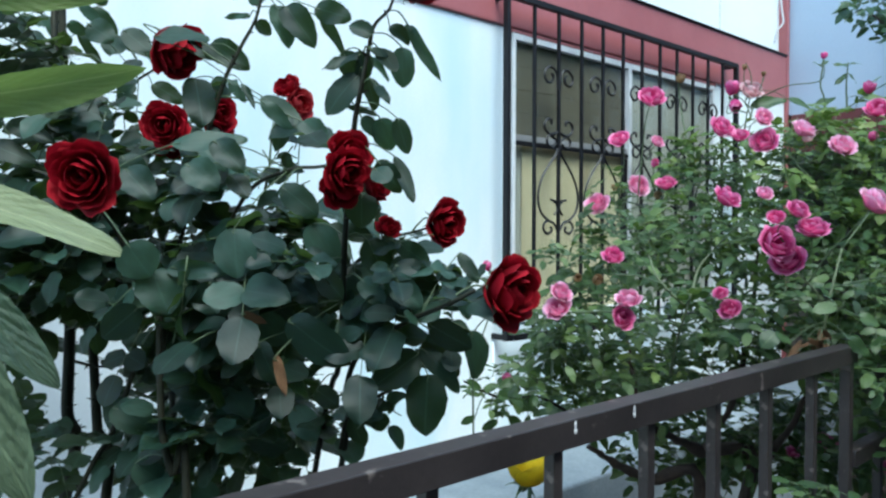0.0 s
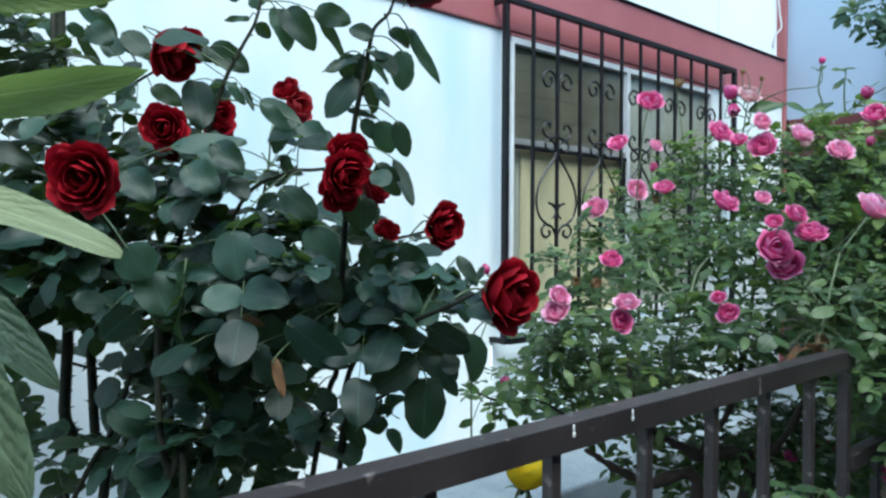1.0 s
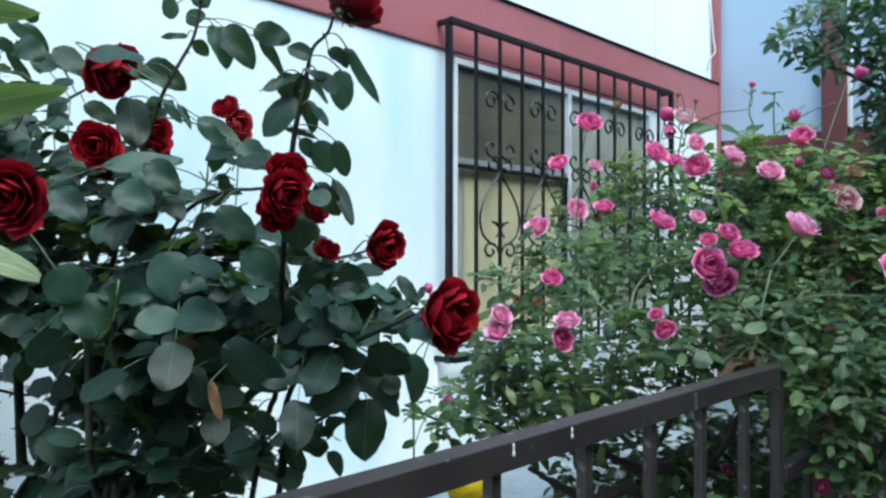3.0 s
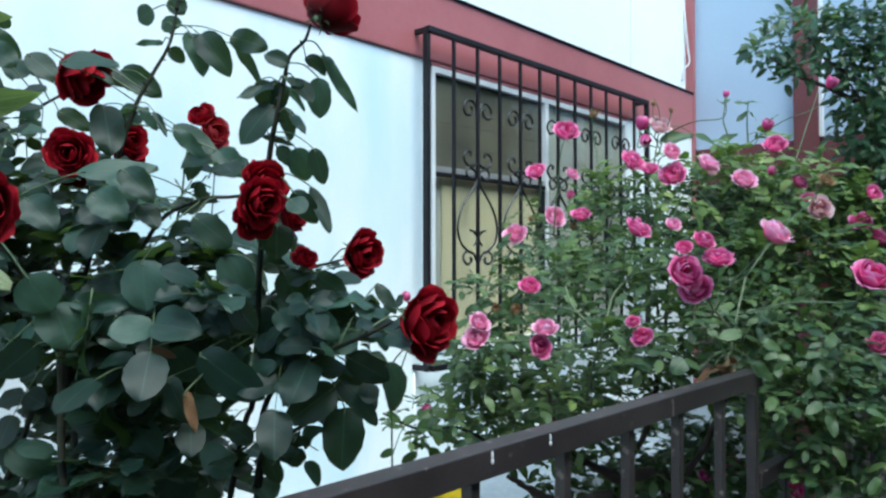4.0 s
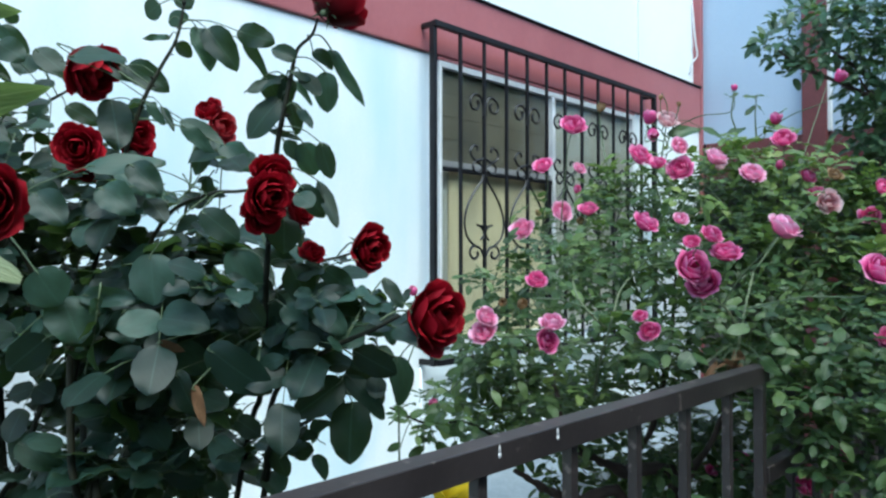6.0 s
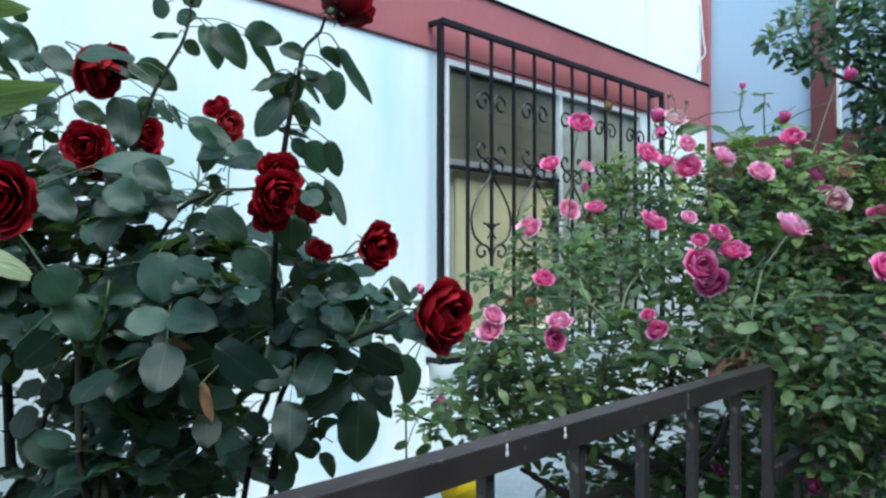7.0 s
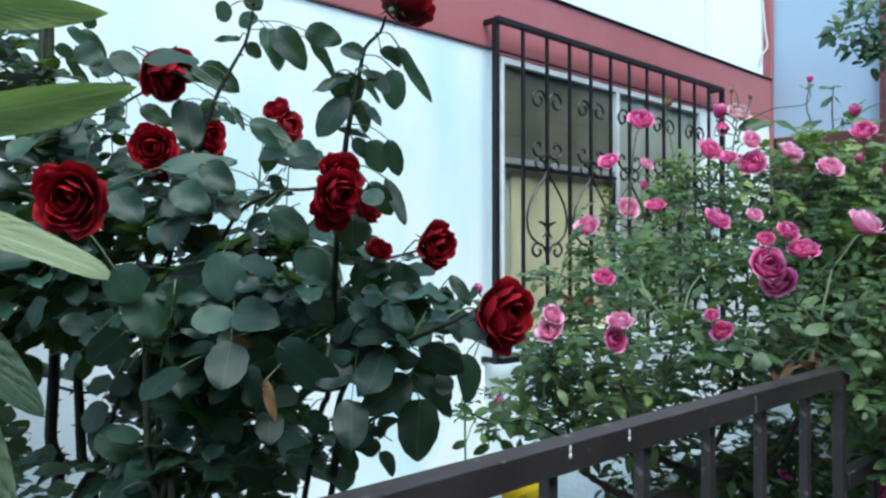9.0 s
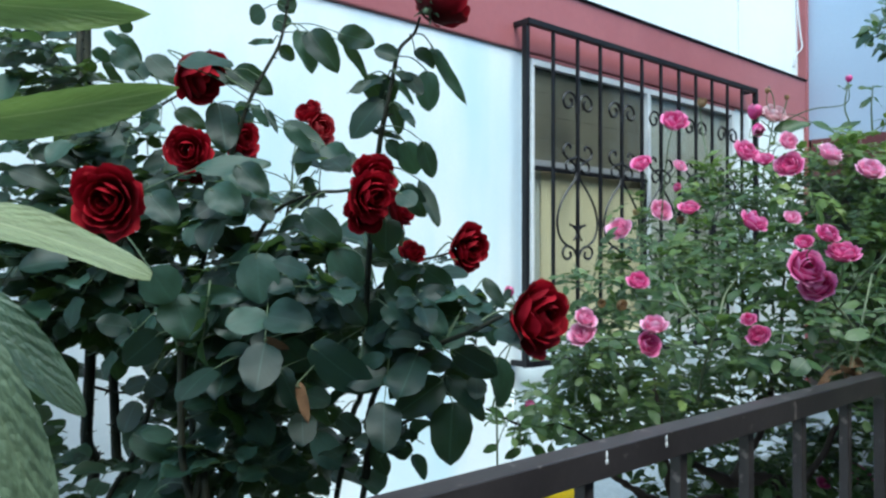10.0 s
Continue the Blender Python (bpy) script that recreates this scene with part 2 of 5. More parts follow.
def add_box(bm, lo, hi, bevel=0.0):
    lo, hi = Vector(lo), Vector(hi)
    r = bmesh.ops.create_cube(bm, size=1.0, matrix=Matrix.LocRotScale((lo + hi) / 2, None, hi - lo))
    if bevel:
        edges = list({e for v in r["verts"] for e in v.link_edges})
        bmesh.ops.bevel(bm, geom=edges, offset=bevel, segments=2, affect="EDGES", profile=0.5)
    return bm


def box(lo, hi, bevel=0.0):
    return add_box(bmesh.new(), lo, hi, bevel)


def sweep(points, radii, sides=6, bm=None, square=False):
    """A tube along points, with one radius or one for each point."""
    bm = bm or bmesh.new()
    pts = [Vector(p) for p in points]
    n = len(pts)
    if isinstance(radii, (int, float)):
        radii = [radii] * n
    rings = []
    side = None
    for i, p in enumerate(pts):
        d = (pts[min(i + 1, n - 1)] - pts[max(i - 1, 0)]).normalized()
        if side is None:
            side = d.orthogonal().normalized()
        side = (side - d * side.dot(d)).normalized()
        up = d.cross(side)
        off = math.pi / 4 if square else 0
        rings.append([bm.verts.new(p + (side * math.cos(off + a * 2 * math.pi / sides) + up * math.sin(off + a * 2 * math.pi / sides)) * radii[i]) for a in range(sides)])
    for a, b in zip(rings, rings[1:]):
        for j in range(sides):
            bm.faces.new((a[j], a[(j + 1) % sides], b[(j + 1) % sides], b[j]))
    bm.faces.new(rings[0][::-1])
    bm.faces.new(rings[-1])
    return bm


def smooth_line(points, steps=6):
    """Catmull-Rom through the points."""
    p = [Vector(q) for q in points]
    p = [p[0] * 2 - p[1]] + p + [p[-1] * 2 - p[-2]]
    out = []
    for i in range(1, len(p) - 2):
        a, b, c, d = p[i - 1:i + 3]
        for k in range(steps):
            t = k / steps
            out.append(0.5 * ((2 * b) + (c - a) * t + (2 * a - 5 * b + 4 * c - d) * t * t + (3 * b - a - 3 * c + d) * t ** 3))
    out.append(p[-2])
    return out


# ---- house ----
WALL_Y = 2.29


def wall_with_hole(name, x0, x1, z0, z1, y0, y1, hole, material, label):
    hx0, hx1, hz0, hz1 = hole
    bm = bmesh.new()
    add_box(bm, (x0, y0, z0), (hx0, y1, z1))
    add_box(bm, (hx1, y0, z0), (x1, y1, z1))
    add_box(bm, (hx0, y0, z0), (hx1, y1, hz0))
    add_box(bm, (hx0, y0, hz1), (hx1, y1, z1))
    bmesh.ops.remove_doubles(bm, verts=bm.verts, dist=1e-4)
    return tagged(part(name, bm, material, None), label, "wall", kind="structure")


wall_with_hole("wall_front", -4.0, 5.298, 0.0, 2.5, WALL_Y, WALL_Y + 0.2, (2.538, 4.339, 1.2, 2.4995), PLASTER,
               "white plaster house wall with pale blue stains")
tagged(part("wall_upper", box((-4.0, 2.33, 2.815), (5.298, 2.53, 5.2)), PLASTER_UP, None),
       "plain white plaster upper wall above the red beam", "wall", kind="structure")
for i, x in enumerate((0.2, 4.47)):
    tagged(part("trim", box((x, 2.324, 2.815), (x + 0.005, 2.3305, 5.2)), CABLE_WHITE, None), "thin joint strip on white upper wall", "trim", kind="structure")
tagged(part("beam_trim", box((-4.0, 2.276, 2.503), (5.298, 2.6, 2.81), 0.006), RED_PAINT, None),
       "oxide red painted beam along the white wall", "beam", kind="structure")
tagged(part("trim", box((-4.0, 2.264, 2.8105), (5.298, 2.34, 2.8175)), IRON, None), "thin dark edge on top of the red beam", "trim", kind="structure")
tagged(part("column_trim", box((5.2985, 2.272, 0.0), (5.338, 2.6, 5.2), 0.004), RED_PAINT, None),
       "oxide red painted corner column", "column", kind="structure")
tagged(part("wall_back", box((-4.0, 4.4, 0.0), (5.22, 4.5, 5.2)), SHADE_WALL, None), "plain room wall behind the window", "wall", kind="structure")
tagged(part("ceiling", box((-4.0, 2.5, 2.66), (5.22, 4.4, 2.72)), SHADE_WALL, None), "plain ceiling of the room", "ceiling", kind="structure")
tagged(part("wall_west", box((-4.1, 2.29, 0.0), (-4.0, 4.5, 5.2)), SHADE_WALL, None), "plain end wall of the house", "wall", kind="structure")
tagged(part("roof_slab", box((-4.2, 2.2, 5.2), (8.6, 4.6, 5.35)), CONCRETE, None), "flat concrete roof slab", "roof", kind="structure")

# wing at a right angle, standing over a porch whose walls are coloured dark as shade
tagged(part("wall_wing", box((5.3395, -2.6, 2.415), (5.55, 2.2995, 5.2)), BLUE_WALL, None), "pale blue plaster wing wall over the porch", "wall", kind="structure")
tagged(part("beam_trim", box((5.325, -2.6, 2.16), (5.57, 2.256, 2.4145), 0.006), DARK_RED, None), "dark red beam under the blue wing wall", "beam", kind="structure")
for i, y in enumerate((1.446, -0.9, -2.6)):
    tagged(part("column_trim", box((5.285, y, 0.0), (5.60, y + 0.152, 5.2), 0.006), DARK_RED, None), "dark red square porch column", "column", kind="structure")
tagged(part("trim", box((5.30, 1.426, 2.42), (5.339, 1.4455, 5.2)), ALUMINIUM, None), "pale strip beside the dark red column", "trim", kind="structure")
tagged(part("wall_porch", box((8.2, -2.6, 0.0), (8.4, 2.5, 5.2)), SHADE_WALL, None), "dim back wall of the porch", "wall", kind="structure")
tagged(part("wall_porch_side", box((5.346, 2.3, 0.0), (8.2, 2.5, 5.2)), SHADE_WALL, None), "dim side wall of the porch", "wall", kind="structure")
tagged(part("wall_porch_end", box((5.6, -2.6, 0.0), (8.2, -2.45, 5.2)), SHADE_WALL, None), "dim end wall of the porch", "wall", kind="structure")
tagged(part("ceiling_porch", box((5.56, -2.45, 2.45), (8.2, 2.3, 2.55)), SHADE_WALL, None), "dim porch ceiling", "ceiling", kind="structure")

# unseen wall added behind the camera to hold off low sky light
tagged(part("wall_sky_block", box((-9.0, -2.2, -0.02), (9.0, -2.0, 4.5)), SHADE_WALL, None), "unseen plain wall added to block low sky light", "wall", kind="structure")

# ground
tagged(part("ground", box((-300, -300, -0.2), (300, 300, -0.02)), CONCRETE, None), "grey concrete pavement and ground", "ground", kind="structure")
tagged(part("garden_bed", box((-4.0, 0.62, -0.02), (5.2, 2.285, 0.12), 0.01), SOIL, None), "dark soil bed between fence and house wall", "soil", kind="structure")
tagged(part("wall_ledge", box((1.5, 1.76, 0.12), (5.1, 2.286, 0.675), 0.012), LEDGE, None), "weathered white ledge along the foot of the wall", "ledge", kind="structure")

# ---- window ----
FY = 2.282
WX0, WX1, WZ0, WZ1, WM, WT = 2.546, 4.331, 1.21, 2.484, 3.447, 2.003
tagged(part("lintel_trim", box((2.5385, 2.281, 2.4845), (4.3385, 2.36, 2.4993), 0.002), RED_PAINT, None), "oxide red painted window lintel", "lintel", kind="structure")
win = thing("window_1", "aluminium window with dark screen and drawn ochre curtain", "window", kind="structure", at=(0, 0, 0))
for nm, lo, hi in (("frame_left", (WX0, FY, WZ0), (WX0 + 0.019, FY + 0.05, WZ1)), ("frame_right", (WX1 - 0.022, FY, WZ0), (WX1, FY + 0.05, WZ1)),
                   ("frame_top", (WX0 + 0.019, FY, WZ1 - 0.028), (WX1 - 0.022, FY + 0.05, WZ1)), ("frame_bottom", (WX0 + 0.019, FY, WZ0), (WX1 - 0.022, FY + 0.05, WZ0 + 0.035)),
                   ("mullion", (WM - 0.014, FY - 0.004, WZ0 + 0.035), (WM + 0.014, FY + 0.05, WZ1 - 0.028))):
    part(nm, box(lo, hi, 0.002), ALUMINIUM, win, "silver aluminium")
part("transom", box((WX0 + 0.0195, FY - 0.003, WT - 0.007), (WM - 0.0145, FY + 0.016, WT + 0.012), 0.002), IRON, win, "black transom bar")
part("sash_frame", box((WX0 + 0.0195, FY + 0.004, WT + 0.0125), (WM - 0.0145, FY + 0.018, WT + 0.040), 0.002), DULL_ALUMINIUM, win, "dull grey sash rail")
part("sash_stile", box((WM - 0.042, FY + 0.003, WZ0 + 0.0355), (WM - 0.0145, FY + 0.018, WT - 0.0125), 0.002), IRON, win, "black sash stile")
for x0, x1, z0, z1 in ((WX0 + 0.019, WM - 0.014, WT + 0.040, WZ1 - 0.028), (WX0 + 0.019, WM - 0.042, WZ0 + 0.035, WT - 0.012),
                       (WM + 0.014, WX1 - 0.022, WZ0 + 0.035, WZ1 - 0.028)):
    p = part("pane", box((x0, FY + 0.022, z0), (x1, FY + 0.026, z1)), GLASS, win, "clear glass")
    p.visible_shadow = False
for i in range(4):
    z = WT + 0.041 + 0.1025 * i
    bm = box((WX0 + 0.0195, -0.002, 0.0), (WM - 0.0145, 0.002, 0.1065), 0.001)
    bmesh.ops.transform(bm, matrix=pose(0, FY + 0.030, z, -0.8), verts=bm.verts)
    part("screen_slat", bm, SCREEN, win, "grey brown screen")


def curtain(label, x0, x1, z0, z1, y, material, folds):
    """A hanging cloth of two sides, in folds."""
    bm = bmesh.new()
    n, k = 90, 4
    grids = []
    for back in (0.0, 0.003):
        grids.append([[bm.verts.new((x0 + (x1 - x0) * i / n, y + back + 0.0025 * math.sin(i / n * folds * 6.28 + 0.3 * math.sin(j)) + 0.0015 * math.sin(i * 0.31 + j), z0 + (z1 - z0) * j / k))
                       for i in range(n + 1)] for j in range(k + 1)])
    for g in grids:
        for j in range(k):
            for i in range(n):
                q = (g[j][i], g[j][i + 1], g[j + 1][i + 1], g[j + 1][i])
                bm.faces.new(q if g is grids[0] else q[::-1])
    return tagged(part("curtain", bm, material, None), label, "curtain", "window curtains")


curtain("ochre fabric curtain drawn behind the lower window pane", WX0 + 0.10, WM - 0.016, 1.22, 2.012, 2.3160, CURTAIN, 5)
curtain("grey strip of curtain beside the window frame", WX0 - 0.02, WX0 + 0.14, 1.22, 2.012, 2.3260, CURTAIN_GREY, 2)
curtain("grey beige curtain drawn behind the side pane", WM + 0.0, WX1 + 0.02, 1.22, 2.475, 2.3160, CURTAIN_GREY, 6)

# ---- window grille ----
GY, GX0, GX1, GZ0, GZ1 = 2.2, 2.417, 4.431, 1.15, 2.59
grille = thing("window_grille", "black wrought iron window grille with scrolls", "window grille")
part("frame_post", box((GX0 + 0.004, GY, GZ0), (GX0 + 0.025, GY + 0.028, GZ1), 0.002), IRON, grille)
part("frame_post", box((GX1 - 0.013, GY - 0.013, GZ0), (GX1 + 0.013, GY + 0.013, GZ1), 0.002), IRON, grille)
part("top_rail", box((GX0 + 0.004, GY - 0.012, GZ1 + 0.0005), (GX1 + 0.013, GY + 0.016, GZ1 + 0.026), 0.002), IRON, grille)
part("bottom_rail", box((GX0 + 0.0255, GY - 0.013, GZ0), (GX1 - 0.0135, GY + 0.013, GZ0 + 0.026), 0.002), IRON, grille)
for x in (GX0 + 0.014, GX1):
    part("bracket", box((x - 0.010, GY + 0.0165, GZ1 + 0.002), (x + 0.010, 2.277, GZ1 + 0.024), 0.002), IRON, grille)
    part("bracket", box((x - 0.010, GY + 0.0285, GZ0 + 0.002), (x + 0.010, WALL_Y + 0.002, GZ0 + 0.026), 0.002), IRON, grille)
STEP = 0.1672
bar_mesh = mesh_of("bar", box((-0.007, -0.007, GZ0 + 0.026), (0.007, 0.007, GZ1), 0.0015), IRON)
for k in range(1, 12):
    shared("bar", bar_mesh, pose(2.593 + STEP * (k - 1), GY, 0), grille)


def scroll_meshes():
    """One side of the ornament on a bar: upper scroll, the double scroll under it, the lyre, and its foot scroll."""
    out = []
    rad = 0.0068
    lines = (
        ((0.009, 2.25), (0.012, 2.305), (0.032, 2.336), (0.064, 2.343), (0.094, 2.323), (0.100, 2.297), (0.080, 2.275), (0.048, 2.280), (0.040, 2.303), (0.052, 2.315)),
        ((0.009, 2.00), (0.022, 2.025), (0.057, 2.043), (0.092, 2.062), (0.100, 2.088), (0.078, 2.110), (0.052, 2.108), (0.050, 2.090)),
        ((0.009, 2.060), (0.030, 2.050), (0.060, 2.044), (0.082, 2.022), (0.074, 1.998), (0.046, 1.991), (0.026, 2.006)),
        ((0.009, 1.985), (0.022, 1.955), (0.069, 1.908), (0.122, 1.838), (0.142, 1.765), (0.122, 1.700), (0.072, 1.664), (0.034, 1.652), (0.009, 1.618)),
        ((0.072, 1.664), (0.098, 1.650), (0.104, 1.625), (0.078, 1.605), (0.048, 1.616), (0.054, 1.636)))
    for s in (1, -1):
        for ln in lines:
            out.append(sweep(smooth_line([(s * x, 0, z) for x, z in ln], 5), rad, 4, square=True))
    out.append(sweep([(-0.056, 0, 1.757), (-0.02, 0, 1.750), (0.02, 0, 1.750), (0.056, 0, 1.757)], 0.0055, 4, square=True))
    for s in (1, -1):
        out.append(sweep(smooth_line([(s * 0.030, 0, 1.748), (s * 0.012, 0, 1.735), (s * 0.010, 0, 1.712), (s * 0.030, 0, 1.688)], 4), 0.0055, 4, square=True))
    return [mesh_of("scroll", bm, IRON) for bm in out]


scrolls = scroll_meshes()
for k in (2, 4, 6, 8, 10):
    for me in scrolls:
        shared("scroll", me, pose(2.593 + STEP * (k - 1), GY - 0.0005, 0), grille)

# cable on the upper wall
cable = tagged(part("wall_cable", sweep(smooth_line([(5.265, 2.32, 3.4), (5.270, 2.30, 3.14), (5.275, 2.29, 3.04), (5.235, 2.31, 2.98), (5.215, 2.322, 2.90)], 6), 0.006), CABLE_WHITE, None, smooth=True),
               "thin white cable hanging on the upper wall", "cable")

tagged(part("conduit", sweep([(2.43, WALL_Y - 0.004, 1.14), (2.43, WALL_Y - 0.004, 0.9), (2.43, WALL_Y - 0.004, 0.672)], 0.007), PLASTER_UP, None, smooth=True),
       "thin white painted conduit on the house wall", "conduit")

# ---- fence ----
RAIL_Z = 1.391
fence = thing("fence", "brown painted steel tube fence with white paint drips", "fence", at=(0, 0, 0))
part("top_rail", box((-2.2, 0.539, RAIL_Z - 0.033), (1.585, 0.573, RAIL_Z), 0.0016), BROWN_STEEL, fence)
part("bottom_rail", box((-2.2, 0.545, 0.18), (1.5655, 0.567, 0.21), 0.003), BROWN_STEEL, fence)
bal = mesh_of("baluster", box((-0.008, -0.008, 0.2105), (0.008, 0.008, RAIL_Z - 0.0335), 0.0015), BROWN_STEEL)
for x in [0.499 - 0.186 * k for k in range(14, 0, -1)] + [0.499, 0.691, 0.883, 1.06, 1.231, 1.411]:
    shared("baluster", bal, pose(x, 0.556, 0), fence)
part("end_post", box((1.566, 0.546, -0.02), (1.585, 0.566, RAIL_Z - 0.0335), 0.002), BROWN_STEEL, fence)
part("low_rail", box((1.5855, 0.541, 1.155), (3.4, 0.571, 1.188), 0.003), BROWN_STEEL, fence)
bal2 = mesh_of("baluster", box((-0.008, -0.008, -0.02), (0.008, 0.008, 1.1545), 0.0015), BROWN_STEEL)
for k in range(1, 10):
    shared("baluster", bal2, pose(1.575 + 0.1795 * k, 0.556, 0), fence)
for x in (0.709, 0.828):
    bm = bmesh.new()
    bmesh.ops.create_uvsphere(bm, u_segments=8, v_segments=6, radius=1.0, matrix=Matrix.LocRotScale((x, 0.5388, RAIL_Z - 0.0065), None, (0.0020, 0.0012, 0.0045)))
    bmesh.ops.create_uvsphere(bm, u_segments=8, v_segments=6, radius=1.0, matrix=Matrix.LocRotScale((x + 0.0005, 0.5388, RAIL_Z - 0.0140), None, (0.0032, 0.001, 0.0035)))
    part("paint_drip", bm, DRIP, fence, "white dried paint drip", smooth=True)

# ---- plants ----
rng = random.Random(7)


def blade(length, width, droop, fold, rows=7, shape=0.9, wave=0.0, tooth=0.0, point=0.34):
    """A leaf along +y from its foot, facing +z: ovate, folded along the midrib, drooping to the tip. u across, v along."""
    bm = bmesh.new()
    uvl = bm.loops.layers.uv.new("UVMap")
    grid = []
    for i in range(rows + 1):
        v = (1 - math.cos(math.pi * i / rows)) / 2
        s = v ** shape
        w = width * 0.5 * max(0.02, (1 - (2 * s - 1) ** 2)) ** (0.46 + point * v)
        row = []
        for j, u in enumerate((-1, -0.55, 0, 0.55, 1)):
            jag = 1 + (tooth * (1 if i % 2 else -1) if abs(u) == 1 else 0)
            x = u * w * jag
            z = fold * abs(u) * w - droop * length * v * v + wave * width * math.sin(v * 9 + u * 2) * abs(u)
            row.append((bm.verts.new((x, v * length, z)), (u, v)))
        grid.append(row)
    for a, b in zip(grid, grid[1:]):
        for j in range(4):
            f = bm.faces.new((a[j][0], a[j + 1][0], b[j + 1][0], b[j][0]))
            for lp, q in zip(f.loops, (a[j], a[j + 1], b[j + 1], b[j])):
                lp[uvl].uv = q[1]
    return bm


def leaf_meshes(name, material, ratio, n=5, point=0.34, shape=(0.72, 0.85)):
    r = random.Random(len(name))
    out = []
    for i in range(n):
        bm = blade(1.0, ratio * r.uniform(0.88, 1.1), r.uniform(0.02, 0.32), r.uniform(-0.08, 0.42), rows=12, shape=r.uniform(*shape), wave=r.uniform(0.03, 0.10), tooth=0.026, point=point)
        out.append(mesh_of(name, bm, material, True))
    return out


LEAF_RED = leaf_meshes("leaf_red", RED_LEAF, 0.80, 9, 0.17, (0.70, 0.92))
LEAF_PINK = leaf_meshes("leaf_pink", PINK_LEAF, 0.52)
LEAF_TREE = leaf_meshes("leaf_tree", TREE_LEAF, 0.44)
LEAF_YOUNG = leaf_meshes("leaf_young", YOUNG_LEAF, 0.52)
LEAF_DRY = leaf_meshes("leaf_dry", DRY_LEAF, 0.5)
LEAF_BIG = [mesh_of("leaf_big", blade(1.0, 0.36, 0.14, 0.22, rows=30, shape=0.85, wave=0.035, tooth=0.018, point=0.2), BIG_LEAF, True)]
LEAF_BIG_PALE = [mesh_of("leaf_big_pale", blade(1.0, 0.36, 0.16, 0.16, rows=30, shape=0.9, wave=0.04, tooth=0.02, point=0.05), BIG_LEAF_PALE, True)]
LEAF_BIG_DULL = [mesh_of("leaf_big_dull", blade(1.0, 0.40, 0.14, 0.2, rows=30, shape=0.85, wave=0.04, tooth=0.015, point=0.2), BIG_LEAF_DULL, True)]


def axes(foot, tip, face, width_scale=1.0):
    """The pose and size that lay a unit blade from foot to tip, its face turned to the direction given."""
    y = Vector(tip) - Vector(foot)
    n = y.length
    y = y / n
    z = Vector(face) - y * y.dot(Vector(face))
    z = z.normalized() if z.length > 1e-3 else y.orthogonal().normalized()
    x = y.cross(z)
    m = Matrix((x, y, z)).transposed().to_4x4()
    return Matrix.Translation(foot) @ m @ Matrix.Diagonal((n * width_scale, n, n, 1))


def petal_mesh(name, material, top, half, flare, ruffle, seed):
    """A petal of a bloom of radius 1 round the origin: a hollow patch from the foot below up to the angle top, half the angle of its
    width to either side of +y, with the rim flaring outwards and ruffled."""
    r = random.Random(seed)
    bm = bmesh.new()
    uvl = bm.loops.layers.uv.new("UVMap")
    rows, cols = 8, 8
    ph = r.uniform(0, 6)
    grid = []
    for i in range(rows + 1):
        v = i / rows
        wide = half * (0.75 + 0.25 * v) * (1.0 - 0.50 * max(0.0, (v - 0.5) / 0.5) ** 2.6)
        row = []
        for j in range(cols + 1):
            u = 2 * j / cols - 1
            th = radians(14 + (top - 14) * v * (1 - 0.17 * abs(u) ** 2.2))
            ph_u = radians(wide) * u
            rim = max(0.0, v - 0.62) / 0.38
            rad = 1.0 + flare * rim ** 1.7 + ruffle * v * v * (math.sin(u * 3.4 + ph) + 0.5 * math.sin(u * 8 + ph * 2)) - 0.05 * (1 - abs(u)) * (1 - v)
            x, y = rad * math.sin(th) * math.sin(ph_u), rad * math.sin(th) * math.cos(ph_u)
            z = -math.cos(th) * (1.0 + 0.15 * rim * flare) - flare * 0.25 * rim ** 2
            row.append((bm.verts.new((x, y, z)), (u, v)))
        grid.append(row)
    for a, b in zip(grid, grid[1:]):
        for j in range(cols):
            f = bm.faces.new((a[j][0], a[j + 1][0], b[j + 1][0], b[j][0]))
            for lp, q in zip(f.loops, (a[j], a[j + 1], b[j + 1], b[j])):
                lp[uvl].uv = q[1]
    return mesh_of(name, bm, material, True)


# rings of a bloom, from outside in: size, angle that the petals reach, petals, flare of the rim
RINGS = {"open": ((1.0, 84, 5, 0.24), (0.91, 96, 5, 0.18), (0.77, 108, 5, 0.13), (0.60, 120, 4, 0.12), (0.42, 134, 3, 0.06), (0.25, 142, 2, 0.0)),
         "globe": ((1.0, 92, 4, 0.26), (0.90, 108, 5, 0.12), (0.74, 122, 4, 0.08), (0.55, 134, 3, 0.05), (0.34, 144, 2, 0.0)),
         "bud": ((0.80, 122, 3, 0.10), (0.66, 138, 3, 0.06), (0.46, 150, 2, 0.0))}


def petal_set(name, material):
    return {form: [[petal_mesh(name, material, top, 245 / n if n > 2 else 85, flare, 0.022 + 0.06 * flare, 10 * k + q) for q in range(2)]
                   for k, (_, top, n, flare) in enumerate(rings)] for form, rings in RINGS.items()}


PETALS = {"red": petal_set("petal_red", RED_PETAL), "highlit": petal_set("petal_highlit", HIGHLIT_PETAL), "pink": petal_set("petal_pink", PINK_PETAL), "pale": petal_set("petal_pale", PALE_PETAL), "yellow": petal_set("petal_yellow", YELLOW_PETAL), "light": petal_set("petal_light", LIGHT_PETAL), "dry": petal_set("petal_dry", DRY_PETAL)}


